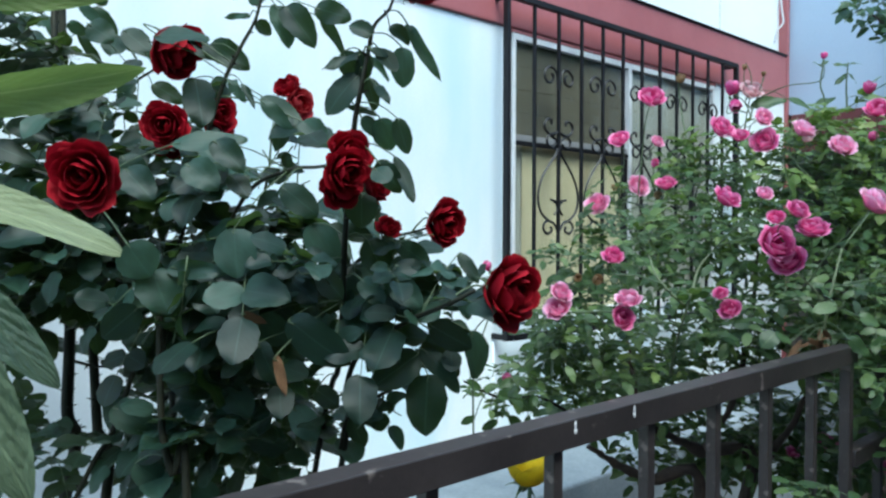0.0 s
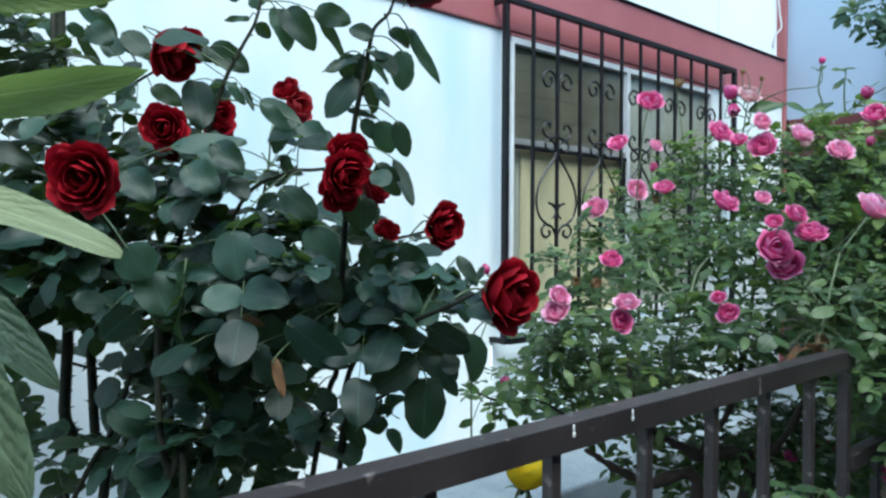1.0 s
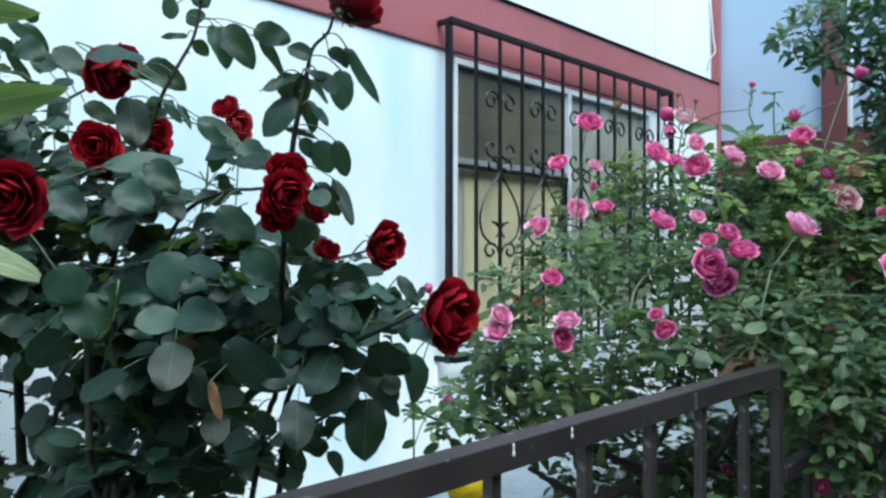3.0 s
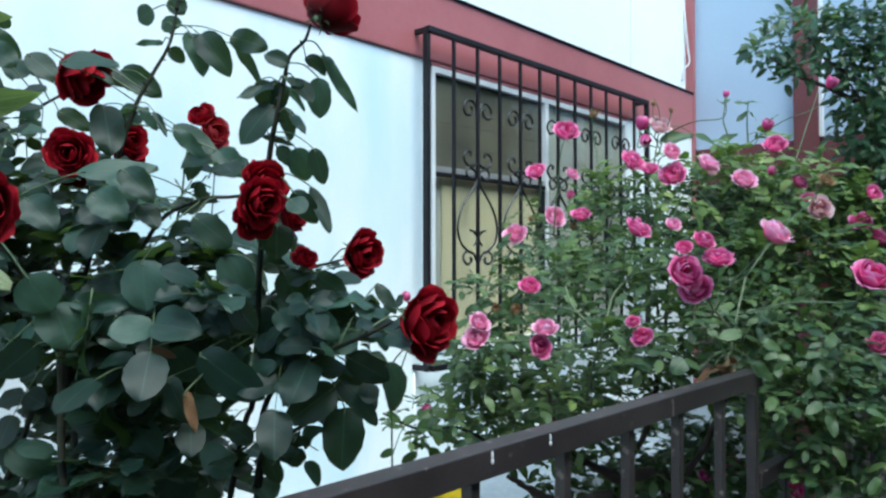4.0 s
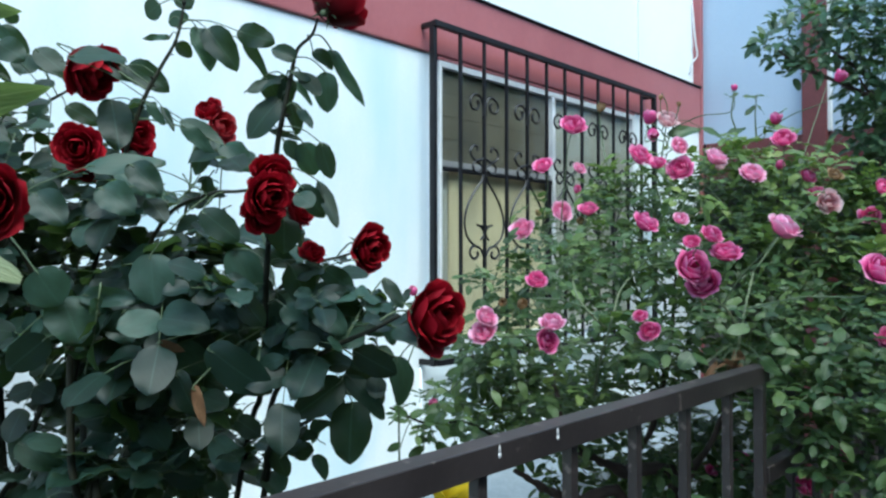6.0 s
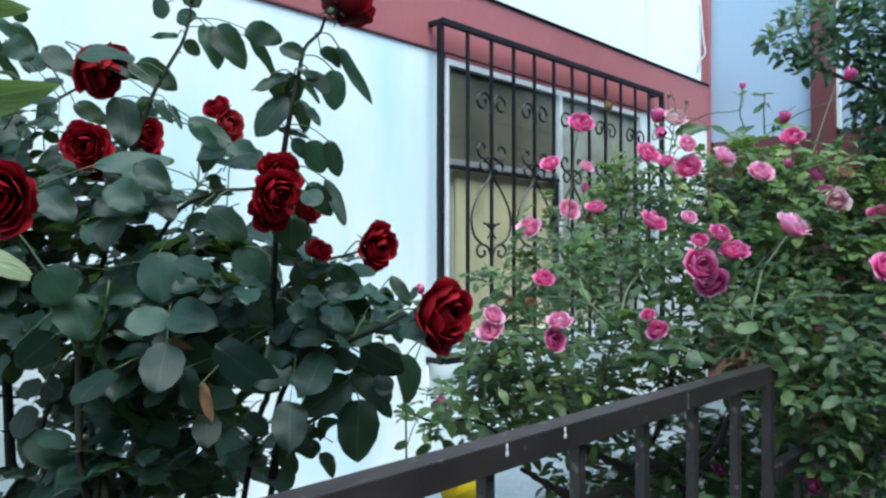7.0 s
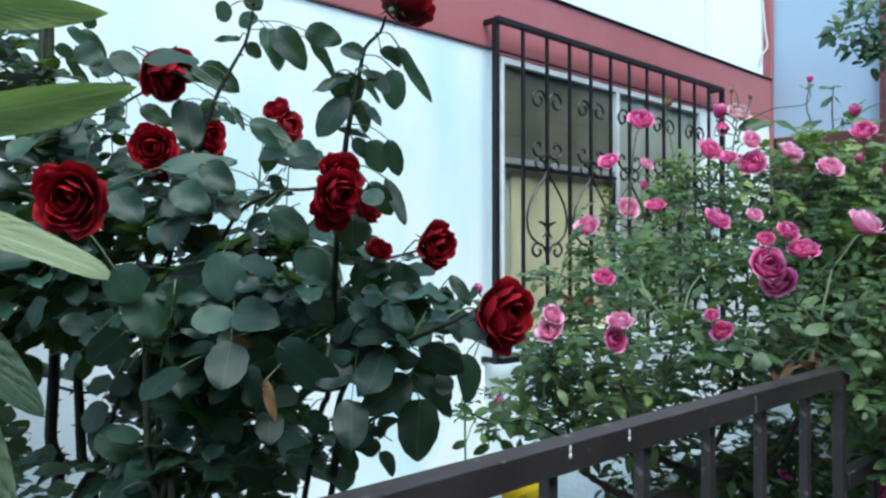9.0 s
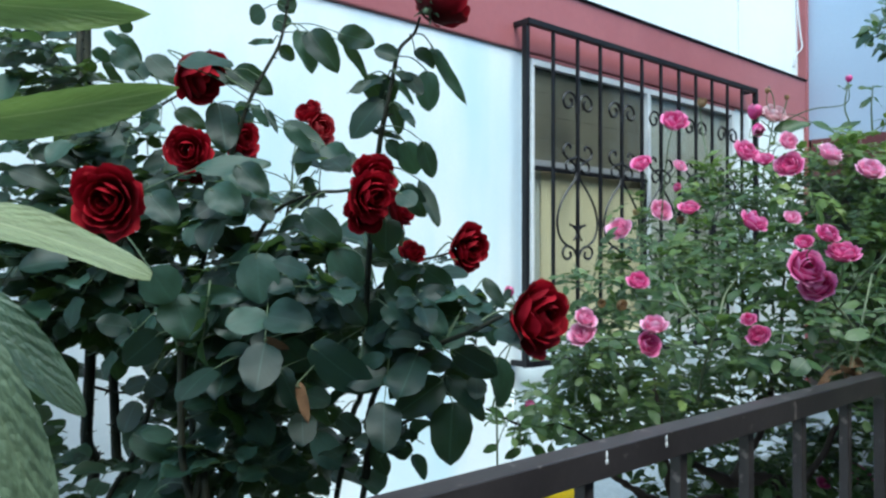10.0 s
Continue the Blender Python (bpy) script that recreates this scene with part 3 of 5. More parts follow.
def calyx():
    """Hip and five sepals under a bloom, of radius 1, opening along +z."""
    bm = bmesh.new()
    bmesh.ops.create_uvsphere(bm, u_segments=10, v_segments=7, radius=0.17, matrix=Matrix.LocRotScale((0, 0, -0.08), None, (1, 1, 1.3)))
    for i in range(5):
        a = i * 2 * math.pi / 5
        d, s = Vector((math.cos(a), math.sin(a), 0)), Vector((-math.sin(a), math.cos(a), 0))
        ring = [(0.10, 0.0, 0.10), (0.34, 0.03, 0.09), (0.58, -0.10, 0.04), (0.72, -0.26, 0.008)]
        prev = None
        for out, z, w in ring:
            cur = [bm.verts.new(d * out + s * w + Vector((0, 0, z))), bm.verts.new(d * out - s * w + Vector((0, 0, z)))]
            if prev:
                bm.faces.new((prev[0], prev[1], cur[1], cur[0]))
            prev = cur
    return mesh_of("calyx", bm, STALK, True)


CALYX = calyx()
CANE_LINES = {}


def bloom(parent, at, face, radius, kind="red", form="open", depth=1.0, own_stem=True):
    """A rose of that radius round the point at: rings of petals, hollow and closed inside, spread outside. face: the way that it opens."""
    z = Vector(face).normalized()
    m = Matrix.Translation(at) @ z.to_track_quat("Z", "Y").to_matrix().to_4x4()
    base = shared("bloom", CALYX, m @ Matrix.Translation((0, 0, -0.92 * radius * depth)) @ Matrix.Scale(radius * 0.84, 4), parent)
    foot = Vector(at) - z * radius * 1.08 * depth
    lines = CANE_LINES.get(parent.name, [])
    if lines and own_stem:
        near = min(rng.sample(lines, len(lines) // 3), key=lambda q: (q - foot).length + 1.2 * max(0.0, q.z - foot.z + 0.06))
        gap = (near - foot).length
        if gap > 0.32:
            near = foot + Vector((rng.uniform(-0.04, 0.06), rng.uniform(0.0, 0.06), -0.24))
            gap = 0.24
        if gap > 0.01:
            first = foot - z * min(0.05, gap * 0.3)
            mid = near.lerp(first, 0.5) + Vector((0, 0, 0.05 * gap))
            part("stem", sweep(smooth_line([foot + z * 0.006, first, mid, near], 5), [0.0012 + 0.00005 * k for k in range(16)], 5), STALK, parent, smooth=True)
    if not form:
        return base
    lift = Matrix.Translation((0, 0, 0.92 * depth / 0.84)) @ Matrix.Scale(1 / 0.84, 4)
    for k, (size, _, n, _) in enumerate(RINGS[form]):
        turn = rng.uniform(0, 360)
        for i in range(n):
            a = turn + i * 360 / n + rng.uniform(-9, 9)
            q = size * rng.uniform(0.94, 1.05)
            rot = Euler((radians(rng.uniform(-5, 5)), radians(rng.uniform(-5, 5)), radians(a))).to_matrix().to_4x4()
            shared("petal", rng.choice(PETALS[kind][form][k]), lift @ rot @ Matrix.Diagonal((q, q, q * depth, 1)), base)
    return base


def bud(parent, at, face, length, kind="pink"):
    return bloom(parent, at, face, length * 0.42, kind, "bud", 1.35)


def spray(foot, way, size, r, leaflets=5):
    """Leaflets of one compound rose leaf: foot, tip and face of each, along a drooping stalk."""
    way = way.normalized()
    side = way.cross(Vector((0, 0, 1)))
    side = side.normalized() if side.length > 0.1 else Vector((1, 0, 0))
    up = side.cross(way).normalized()
    out = []
    n = (leaflets - 1) // 2
    length = size * (0.75 + 0.65 * n)
    line = [foot + way * length * u - Vector((0, 0, 1)) * length * 0.22 * u * u for u in (0, 0.35, 0.7, 1.0)]
    for k in range(n):
        p = line[k + 1]
        for s in (1, -1):
            d = (way * 0.55 + side * s + up * r.uniform(-0.2, 0.25)).normalized()
            ln = size * (0.75 + 0.2 * k) * r.uniform(0.85, 1.1)
            out.append((p, p + d * ln, up + side * -s * r.uniform(-0.1, 0.5) + Vector((r.uniform(-0.3, 0.3), r.uniform(-0.3, 0.3), 0))))
    d = (way + Vector((0, 0, -0.4)) + side * r.uniform(-0.2, 0.2)).normalized()
    out.append((line[-1], line[-1] + d * size * r.uniform(0.95, 1.15), up + Vector((r.uniform(-0.3, 0.3), r.uniform(-0.3, 0.3), 0))))
    return out, line


def foliage(parent, clumps, meshes, size, per_area, seed, limit, toward, leaflets=5, stalk=STALK, single=False, lean=0.0):
    """Fills ellipsoid clumps (centre, radii along the view's right, up and depth) with sprays of leaves. Up to limit leaves are parts, the rest one mesh."""
    r = random.Random(seed)
    right = Vector((toward.y, -toward.x, 0)).normalized() * -1
    rest_v, rest_f, rest_uv = [], [], []
    sticks = bmesh.new()
    made = 0
    cache = []
    for me in meshes:
        uvs = me.uv_layers[0].data
        cache.append(([v.co.copy() for v in me.vertices], [tuple(p.vertices) for p in me.polygons], [tuple(uvs[i].uv) for p in me.polygons for i in p.loop_indices]))
    todo = []
    for cx, cy, cz, rw, rh, rd, dens in clumps:
        c = Vector((cx, cy, cz))
        n = max(2, int(round(math.pi * rw * rh * per_area * dens / (size * size) / (1 if single else leaflets))))
        for _ in range(n):
            while True:
                a, b, d = r.uniform(-1, 1), r.uniform(-1, 1), r.uniform(-1, 1)
                if a * a + b * b + d * d < 1:
                    break
            p = c + right * a * rw + Vector((0, 0, 1)) * b * rh + toward * d * rd
            way = (right * a * 0.8 + toward * (d * 0.5 + 0.45) + Vector((0, 0, b * 0.5 + 0.1)) + Vector((r.uniform(-1, 1), r.uniform(-1, 1), r.uniform(-0.8, 0.8))) * 0.75)
            s = size * r.uniform(0.5, 1.15)
            if single:
                way = way.normalized()
                face = Vector((0, 0, 0.8)) + toward * 0.5 + Vector((r.uniform(-1, 1), r.uniform(-1, 1), r.uniform(-0.4, 0.4))) * 0.6
                lf = [(p, p + (way + Vector((0, 0, -0.35))).normalized() * s, face)]
            else:
                lf, line = spray(p - way.normalized() * s, way, s, r, leaflets if r.random() < 0.7 else 3)
                sweep(line, [0.0014, 0.0012, 0.001, 0.0007], 4, sticks)
            todo.append(((p - c).dot(toward) + c.dot(toward), lf))
    todo.sort(key=lambda q: -q[0])
    for _, lf in todo:
        for foot, tip, face in lf:
            k = r.randrange(len(meshes))
            m = axes(foot, tip, face + toward * lean * r.uniform(0.2, 1.6))
            if made < limit:
                shared("leaf", meshes[k], m, parent)
                made += 1
            else:
                vs, fs, uvs = cache[k]
                o = len(rest_v)
                rest_v.extend([m @ v for v in vs])
                rest_f.extend([tuple(i + o for i in q) for q in fs])
                rest_uv.extend(uvs)
    if rest_v:
        me = bpy.data.meshes.new("foliage")
        me.from_pydata(rest_v, [], rest_f)
        lay = me.uv_layers.new(name="UVMap")
        lay.data.foreach_set("uv", [c for q in rest_uv for c in q])
        me.polygons.foreach_set("use_smooth", [True] * len(rest_f))
        me.materials.append(meshes[0].materials[0])
        ob = new("foliage", me)
        ob.parent = parent
        tagged(ob, kind="stuff")
    if not single:
        tagged(part("stalk_tangle", sticks, stalk, parent, smooth=True), kind="stuff")
    else:
        sticks.free()


def leaf_row(parent, meshes, rows, face, seed, jitter=0.4):
    """Single leaves on a cane: foot, tip and width in metres of each."""
    r = random.Random(seed)
    stems = bmesh.new()
    for fx, fy, fz, tx, ty, tz, w in rows:
        foot, tip = Vector((fx, fy, fz)), Vector((tx, ty, tz))
        me = r.choice(meshes)
        ln = (tip - foot).length
        base_w = max(abs(v.co.x) for v in me.vertices) * 2
        fc = Vector(face) + Vector((r.uniform(-1, 1), r.uniform(-1, 1), r.uniform(-1, 1))) * jitter
        shared("leaf", me, axes(foot, tip, fc, w / ln / base_w), parent)
        near = min(CANE_LINES.get(parent.name, [foot]), key=lambda q: (q - foot).length)
        if 0.004 < (near - foot).length < 0.16:
            mid = near.lerp(foot, 0.5) + Vector((0, 0, 0.008))
            sweep(smooth_line([near, mid, foot, foot.lerp(tip, 0.12)], 3), 0.0011, 4, stems)
    if stems.verts:
        tagged(part("petiole", stems, STALK, parent, smooth=True), kind="stuff")
    else:
        stems.free()


def cane(parent, points, r0, r1, material, thorns=0, seed=1, name="cane", sides=7):
    line = smooth_line(points, 6)
    CANE_LINES.setdefault(parent.name, []).extend(line)
    n = len(line)
    rad = [r0 + (r1 - r0) * i / (n - 1) for i in range(n)]
    r = random.Random(seed)
    if material is WOOD:
        rad = [q * r.uniform(0.75, 1.3) for q in rad]
        line = [p + Vector((r.uniform(-1, 1), r.uniform(-1, 1), r.uniform(-1, 1))) * rad[0] * 0.5 for p in line]
    bm = sweep(line, rad, sides)
    for _ in range(thorns):
        i = r.randrange(1, n - 1)
        d = (line[i + 1] - line[i - 1]).normalized()
        s = d.orthogonal().normalized()
        s = Matrix.Rotation(r.uniform(0, 6.28), 3, d) @ s
        sweep([line[i] + s * rad[i] * 0.7, line[i] + s * (rad[i] + 0.007) - d * 0.003], [0.0028, 0.0004], 4, bm)
    return part(name, bm, material, parent, smooth=True)


BACK = Vector((-0.68, -0.73, 0.0))
HALF_UP = Vector((-0.5, -0.6, 0.75))

# ---- crimson rose bush ----
red_bush = thing("rose_bush", "tall crimson rose bush with dark blue-green leaves", "rose bush", "rose bushes in the bed", at=(0, 0, 0))
cane(red_bush, [(0.641, 0.779, 1.911), (0.642, 0.793, 1.892), (0.635, 0.814, 1.875), (0.629, 0.819, 1.842), (0.622, 0.824, 1.797), (0.627, 0.848, 1.741), (0.649, 0.899, 1.596), (0.705, 0.992, 1.402), (0.739, 1.106, 1.211), (0.550, 1.150, 0.100)], 0.0017, 0.0055, CANE, 10, 0)
cane(red_bush, [(0.685, 1.178, 2.056), (0.674, 1.186, 1.974), (0.652, 1.205, 1.916), (0.630, 1.224, 1.854), (0.607, 1.272, 1.712), (0.583, 1.334, 1.494), (0.547, 1.288, 1.326), (0.533, 1.223, 1.227), (0.350, 1.100, 0.100)], 0.0022, 0.006, CANE, 14, 1)
cane(red_bush, [(0.539, 1.768, 2.144), (0.539, 1.765, 2.024), (0.543, 1.757, 1.857), (0.544, 1.751, 1.677), (0.527, 1.686, 1.442), (0.502, 1.630, 1.257), (0.493, 1.633, 1.056), (0.100, 1.400, 0.100)], 0.0085, 0.013, CANE, 70, 2)
cane(red_bush, [(0.545, 1.838, 2.163), (0.530, 1.772, 1.952), (0.531, 1.611, 1.593), (0.522, 1.538, 1.356), (0.526, 1.531, 1.226), (0.534, 1.519, 1.075), (0.300, 1.350, 0.100)], 0.0065, 0.011, CANE, 80, 3)
cane(red_bush, [(0.478, 1.130, 1.478), (0.478, 1.128, 1.377), (0.480, 1.125, 1.301), (0.490, 1.114, 1.242), (0.505, 1.099, 1.192), (0.450, 1.000, 0.100)], 0.005, 0.0065, CANE, 6, 4)
cane(red_bush, [(0.681, 0.672, 1.531), (0.678, 0.720, 1.510), (0.712, 0.838, 1.476), (0.718, 0.951, 1.423), (0.724, 1.003, 1.345), (0.735, 1.035, 1.200), (0.600, 1.200, 0.100)], 0.0025, 0.006, CANE, 8, 5)
cane(red_bush, [(0.932, 1.012, 1.617), (0.902, 1.039, 1.605), (0.835, 1.027, 1.591), (0.752, 1.027, 1.540), (0.737, 1.038, 1.430)], 0.002, 0.004, CANE, 4, 6)
cane(red_bush, [(0.612, 0.861, 1.695), (0.621, 0.928, 1.695), (0.621, 1.003, 1.695), (0.632, 1.142, 1.669), (0.617, 1.229, 1.566)], 0.002, 0.004, CANE, 4, 7)
cane(red_bush, [(0.613, 1.543, 1.907), (0.638, 1.520, 1.927), (0.658, 1.501, 1.941)], 0.003, 0.002, CANE, 2, 8)
cane(red_bush, [(0.344, 1.261, 1.695), (0.369, 1.162, 1.667), (0.450, 1.236, 1.612), (0.510, 1.253, 1.503), (0.524, 1.238, 1.466)], 0.002, 0.005, CANE, 4, 9)
cane(red_bush, [(0.720, 0.828, 1.420), (0.728, 0.895, 1.369), (0.717, 0.979, 1.323), (0.737, 1.034, 1.246)], 0.002, 0.004, CANE, 4, 10)
cane(red_bush, [(0.775, 1.313, 1.799), (0.773, 1.314, 1.745), (0.738, 1.270, 1.688), (0.694, 1.233, 1.595)], 0.0015, 0.003, CANE, 2, 11)
cane(red_bush, [(0.555, 1.431, 1.344), (0.528, 1.455, 1.240), (0.500, 1.479, 1.178), (0.473, 1.502, 1.105)], 0.005, 0.005, CANE, 12, 12)
cane(red_bush, [(0.476, 1.506, 1.365), (0.514, 1.471, 1.355), (0.559, 1.428, 1.365)], 0.003, 0.002, CANE, 4, 13)
leaf_row(red_bush, LEAF_RED, [
    (0.622, 0.802, 1.858, 0.599, 0.820, 1.873, 0.025),
    (0.644, 0.793, 1.871, 0.663, 0.774, 1.852, 0.022),
    (0.673, 0.790, 1.878, 0.685, 0.750, 1.808, 0.018),
    (0.611, 0.792, 1.836, 0.633, 0.781, 1.832, 0.013),
    (0.628, 0.798, 1.842, 0.637, 0.770, 1.810, 0.028),
    (0.683, 0.814, 1.854, 0.679, 0.809, 1.801, 0.035),
    (0.644, 0.835, 1.839, 0.659, 0.813, 1.808, 0.011),
    (0.629, 0.831, 1.840, 0.580, 0.854, 1.817, 0.017),
    (0.609, 0.849, 1.842, 0.632, 0.838, 1.804, 0.033),
    (0.629, 0.821, 1.838, 0.623, 0.831, 1.802, 0.025),
    (0.626, 0.837, 1.812, 0.581, 0.850, 1.767, 0.041),
    (0.637, 0.834, 1.810, 0.646, 0.823, 1.768, 0.026),
    (0.627, 0.801, 1.795, 0.627, 0.772, 1.768, 0.013),
], BACK + Vector((0, 0, 0.35)), 0)
leaf_row(red_bush, LEAF_RED, [
    (0.621, 0.858, 1.773, 0.648, 0.824, 1.761, 0.011),
    (0.630, 0.835, 1.756, 0.653, 0.825, 1.735, 0.027),
    (0.648, 0.818, 1.755, 0.664, 0.817, 1.712, 0.036),
    (0.651, 0.786, 1.752, 0.665, 0.781, 1.706, 0.025),
    (0.634, 0.806, 1.696, 0.665, 0.790, 1.656, 0.030),
    (0.669, 0.812, 1.705, 0.675, 0.779, 1.644, 0.021),
    (0.618, 0.792, 1.684, 0.623, 0.767, 1.668, 0.029),
    (0.639, 0.847, 1.654, 0.634, 0.841, 1.610, 0.046),
], BACK + Vector((0, 0, 0.35)), 13)
leaf_row(red_bush, LEAF_RED, [
    (0.702, 1.172, 1.991, 0.713, 1.144, 1.921, 0.041),
    (0.709, 1.154, 1.987, 0.740, 1.113, 1.924, 0.050),
    (0.741, 1.111, 1.982, 0.784, 1.068, 1.964, 0.042),
    (0.755, 1.118, 1.971, 0.795, 1.093, 1.917, 0.021),
    (0.671, 1.206, 1.975, 0.643, 1.247, 1.975, 0.012),
    (0.684, 1.209, 1.966, 0.711, 1.201, 1.950, 0.027),
    (0.669, 1.207, 2.001, 0.682, 1.173, 2.008, 0.029),
    (0.665, 1.229, 2.034, 0.653, 1.256, 2.018, 0.039),
    (0.688, 1.212, 2.055, 0.705, 1.193, 2.030, 0.035),
    (0.579, 1.293, 1.944, 0.617, 1.237, 1.911, 0.037),
    (0.625, 1.261, 1.928, 0.672, 1.213, 1.889, 0.047),
    (0.589, 1.243, 1.862, 0.589, 1.214, 1.777, 0.057),
    (0.620, 1.266, 1.853, 0.658, 1.247, 1.846, 0.039),
], BACK + Vector((0, 0, 0.35)), 7)
leaf_row(red_bush, LEAF_RED, [
    (0.624, 1.192, 1.853, 0.648, 1.178, 1.822, 0.017),
    (0.652, 1.196, 1.853, 0.657, 1.167, 1.814, 0.013),
    (0.670, 1.167, 1.823, 0.713, 1.134, 1.781, 0.027),
    (0.724, 1.169, 1.805, 0.695, 1.167, 1.749, 0.035),
    (0.732, 1.138, 1.793, 0.752, 1.091, 1.752, 0.044),
    (0.714, 1.163, 1.740, 0.713, 1.149, 1.701, 0.021),
    (0.759, 1.136, 1.776, 0.795, 1.119, 1.768, 0.023),
], BACK + Vector((0, 0, 0.35)), 20)
leaf_row(red_bush, LEAF_RED, [
    (0.549, 1.606, 2.050, 0.587, 1.588, 2.000, 0.031),
    (0.579, 1.559, 1.991, 0.561, 1.548, 1.947, 0.056),
    (0.592, 1.573, 1.994, 0.626, 1.512, 1.957, 0.040),
    (0.523, 1.603, 2.049, 0.544, 1.572, 2.013, 0.024),
    (0.568, 1.598, 2.054, 0.550, 1.593, 2.077, 0.027),
    (0.452, 1.651, 1.900, 0.422, 1.690, 1.869, 0.055),
    (0.508, 1.627, 2.015, 0.536, 1.616, 1.996, 0.027),
    (0.548, 1.639, 1.889, 0.553, 1.621, 1.848, 0.046),
    (0.607, 1.544, 1.895, 0.573, 1.570, 1.878, 0.038),
    (0.637, 1.533, 1.898, 0.677, 1.493, 1.869, 0.038),
    (0.585, 1.573, 1.851, 0.606, 1.554, 1.880, 0.045),
    (0.469, 1.715, 1.827, 0.418, 1.756, 1.809, 0.039),
    (0.475, 1.663, 1.822, 0.525, 1.620, 1.795, 0.038),
], BACK + Vector((0, 0, 0.35)), 14)
leaf_row(red_bush, LEAF_RED, [
    (0.600, 1.527, 1.782, 0.567, 1.542, 1.742, 0.038),
    (0.539, 1.658, 2.004, 0.562, 1.630, 1.946, 0.023),
], BACK + Vector((0, 0, 0.35)), 27)
leaf_row(red_bush, LEAF_RED, [
    (0.536, 1.009, 1.608, 0.526, 0.987, 1.542, 0.063),
    (0.446, 1.080, 1.549, 0.463, 1.060, 1.487, 0.067),
    (0.411, 1.077, 1.586, 0.432, 1.057, 1.541, 0.061),
    (0.471, 1.076, 1.551, 0.517, 1.006, 1.547, 0.029),
    (0.497, 1.051, 1.535, 0.517, 1.023, 1.487, 0.050),
    (0.622, 0.941, 1.614, 0.639, 0.910, 1.553, 0.050),
    (0.680, 0.888, 1.592, 0.706, 0.868, 1.535, 0.050),
    (0.573, 0.924, 1.483, 0.613, 0.858, 1.419, 0.059),
    (0.563, 0.993, 1.482, 0.601, 0.972, 1.439, 0.047),
    (0.550, 0.965, 1.449, 0.563, 0.943, 1.383, 0.035),
    (0.592, 0.959, 1.538, 0.616, 0.921, 1.502, 0.037),
    (0.695, 0.843, 1.556, 0.731, 0.794, 1.534, 0.040),
    (0.727, 0.810, 1.403, 0.722, 0.811, 1.317, 0.060),
], BACK + Vector((0, 0, 0.35)), 21)
leaf_row(red_bush, LEAF_RED, [
    (0.714, 0.816, 1.433, 0.660, 0.854, 1.384, 0.049),
    (0.740, 0.835, 1.435, 0.767, 0.779, 1.389, 0.036),
    (0.780, 0.779, 1.463, 0.793, 0.771, 1.392, 0.039),
    (0.727, 0.806, 1.474, 0.758, 0.757, 1.442, 0.040),
    (0.781, 0.803, 1.573, 0.792, 0.773, 1.534, 0.021),
    (0.682, 0.838, 1.518, 0.694, 0.817, 1.479, 0.031),
    (0.768, 0.804, 1.536, 0.775, 0.771, 1.485, 0.036),
    (0.632, 0.896, 1.454, 0.651, 0.863, 1.467, 0.024),
    (0.578, 0.994, 1.539, 0.604, 0.961, 1.523, 0.024),
    (0.554, 1.018, 1.526, 0.587, 0.964, 1.503, 0.033),
    (0.503, 1.019, 1.532, 0.485, 1.036, 1.492, 0.024),
    (0.444, 1.122, 1.493, 0.403, 1.152, 1.449, 0.049),
    (0.683, 0.841, 1.541, 0.703, 0.797, 1.500, 0.039),
], BACK + Vector((0, 0, 0.35)), 34)
leaf_row(red_bush, LEAF_RED, [
    (0.667, 0.884, 1.536, 0.680, 0.849, 1.501, 0.032),
    (0.717, 0.863, 1.588, 0.755, 0.838, 1.555, 0.033),
    (0.613, 0.903, 1.549, 0.623, 0.876, 1.511, 0.039),
    (0.546, 1.020, 1.481, 0.534, 1.031, 1.449, 0.033),
    (0.495, 1.073, 1.701, 0.523, 1.033, 1.668, 0.049),
    (0.504, 1.004, 1.729, 0.527, 0.966, 1.689, 0.039),
    (0.429, 1.133, 1.693, 0.453, 1.093, 1.652, 0.049),
    (0.528, 1.001, 1.683, 0.541, 0.977, 1.651, 0.032),
    (0.582, 0.956, 1.667, 0.613, 0.916, 1.628, 0.040),
], BACK + Vector((0, 0, 0.35)), 47)
leaf_row(red_bush, LEAF_RED, [
    (0.786, 0.953, 1.344, 0.768, 0.947, 1.320, 0.013),
    (0.710, 0.941, 1.356, 0.729, 0.938, 1.302, 0.031),
    (0.726, 1.006, 1.353, 0.753, 0.997, 1.323, 0.036),
    (0.740, 0.952, 1.311, 0.766, 0.942, 1.304, 0.032),
    (0.780, 0.959, 1.294, 0.786, 0.933, 1.263, 0.025),
    (0.727, 0.992, 1.319, 0.743, 0.985, 1.258, 0.036),
    (0.581, 1.122, 1.364, 0.605, 1.093, 1.312, 0.053),
    (0.671, 1.004, 1.361, 0.690, 0.972, 1.337, 0.035),
    (0.643, 1.024, 1.335, 0.657, 0.983, 1.289, 0.043),
    (0.604, 1.092, 1.295, 0.636, 1.045, 1.263, 0.053),
    (0.521, 1.192, 1.398, 0.550, 1.136, 1.349, 0.063),
    (0.602, 1.125, 1.415, 0.636, 1.096, 1.361, 0.054),
    (0.569, 1.155, 1.289, 0.592, 1.144, 1.223, 0.054),
], BACK + Vector((0, 0, 0.35)), 28)
leaf_row(red_bush, LEAF_RED, [
    (0.457, 1.258, 1.325, 0.502, 1.213, 1.290, 0.054),
    (0.459, 1.174, 1.252, 0.492, 1.148, 1.217, 0.043),
], BACK + Vector((0, 0, 0.35)), 41)
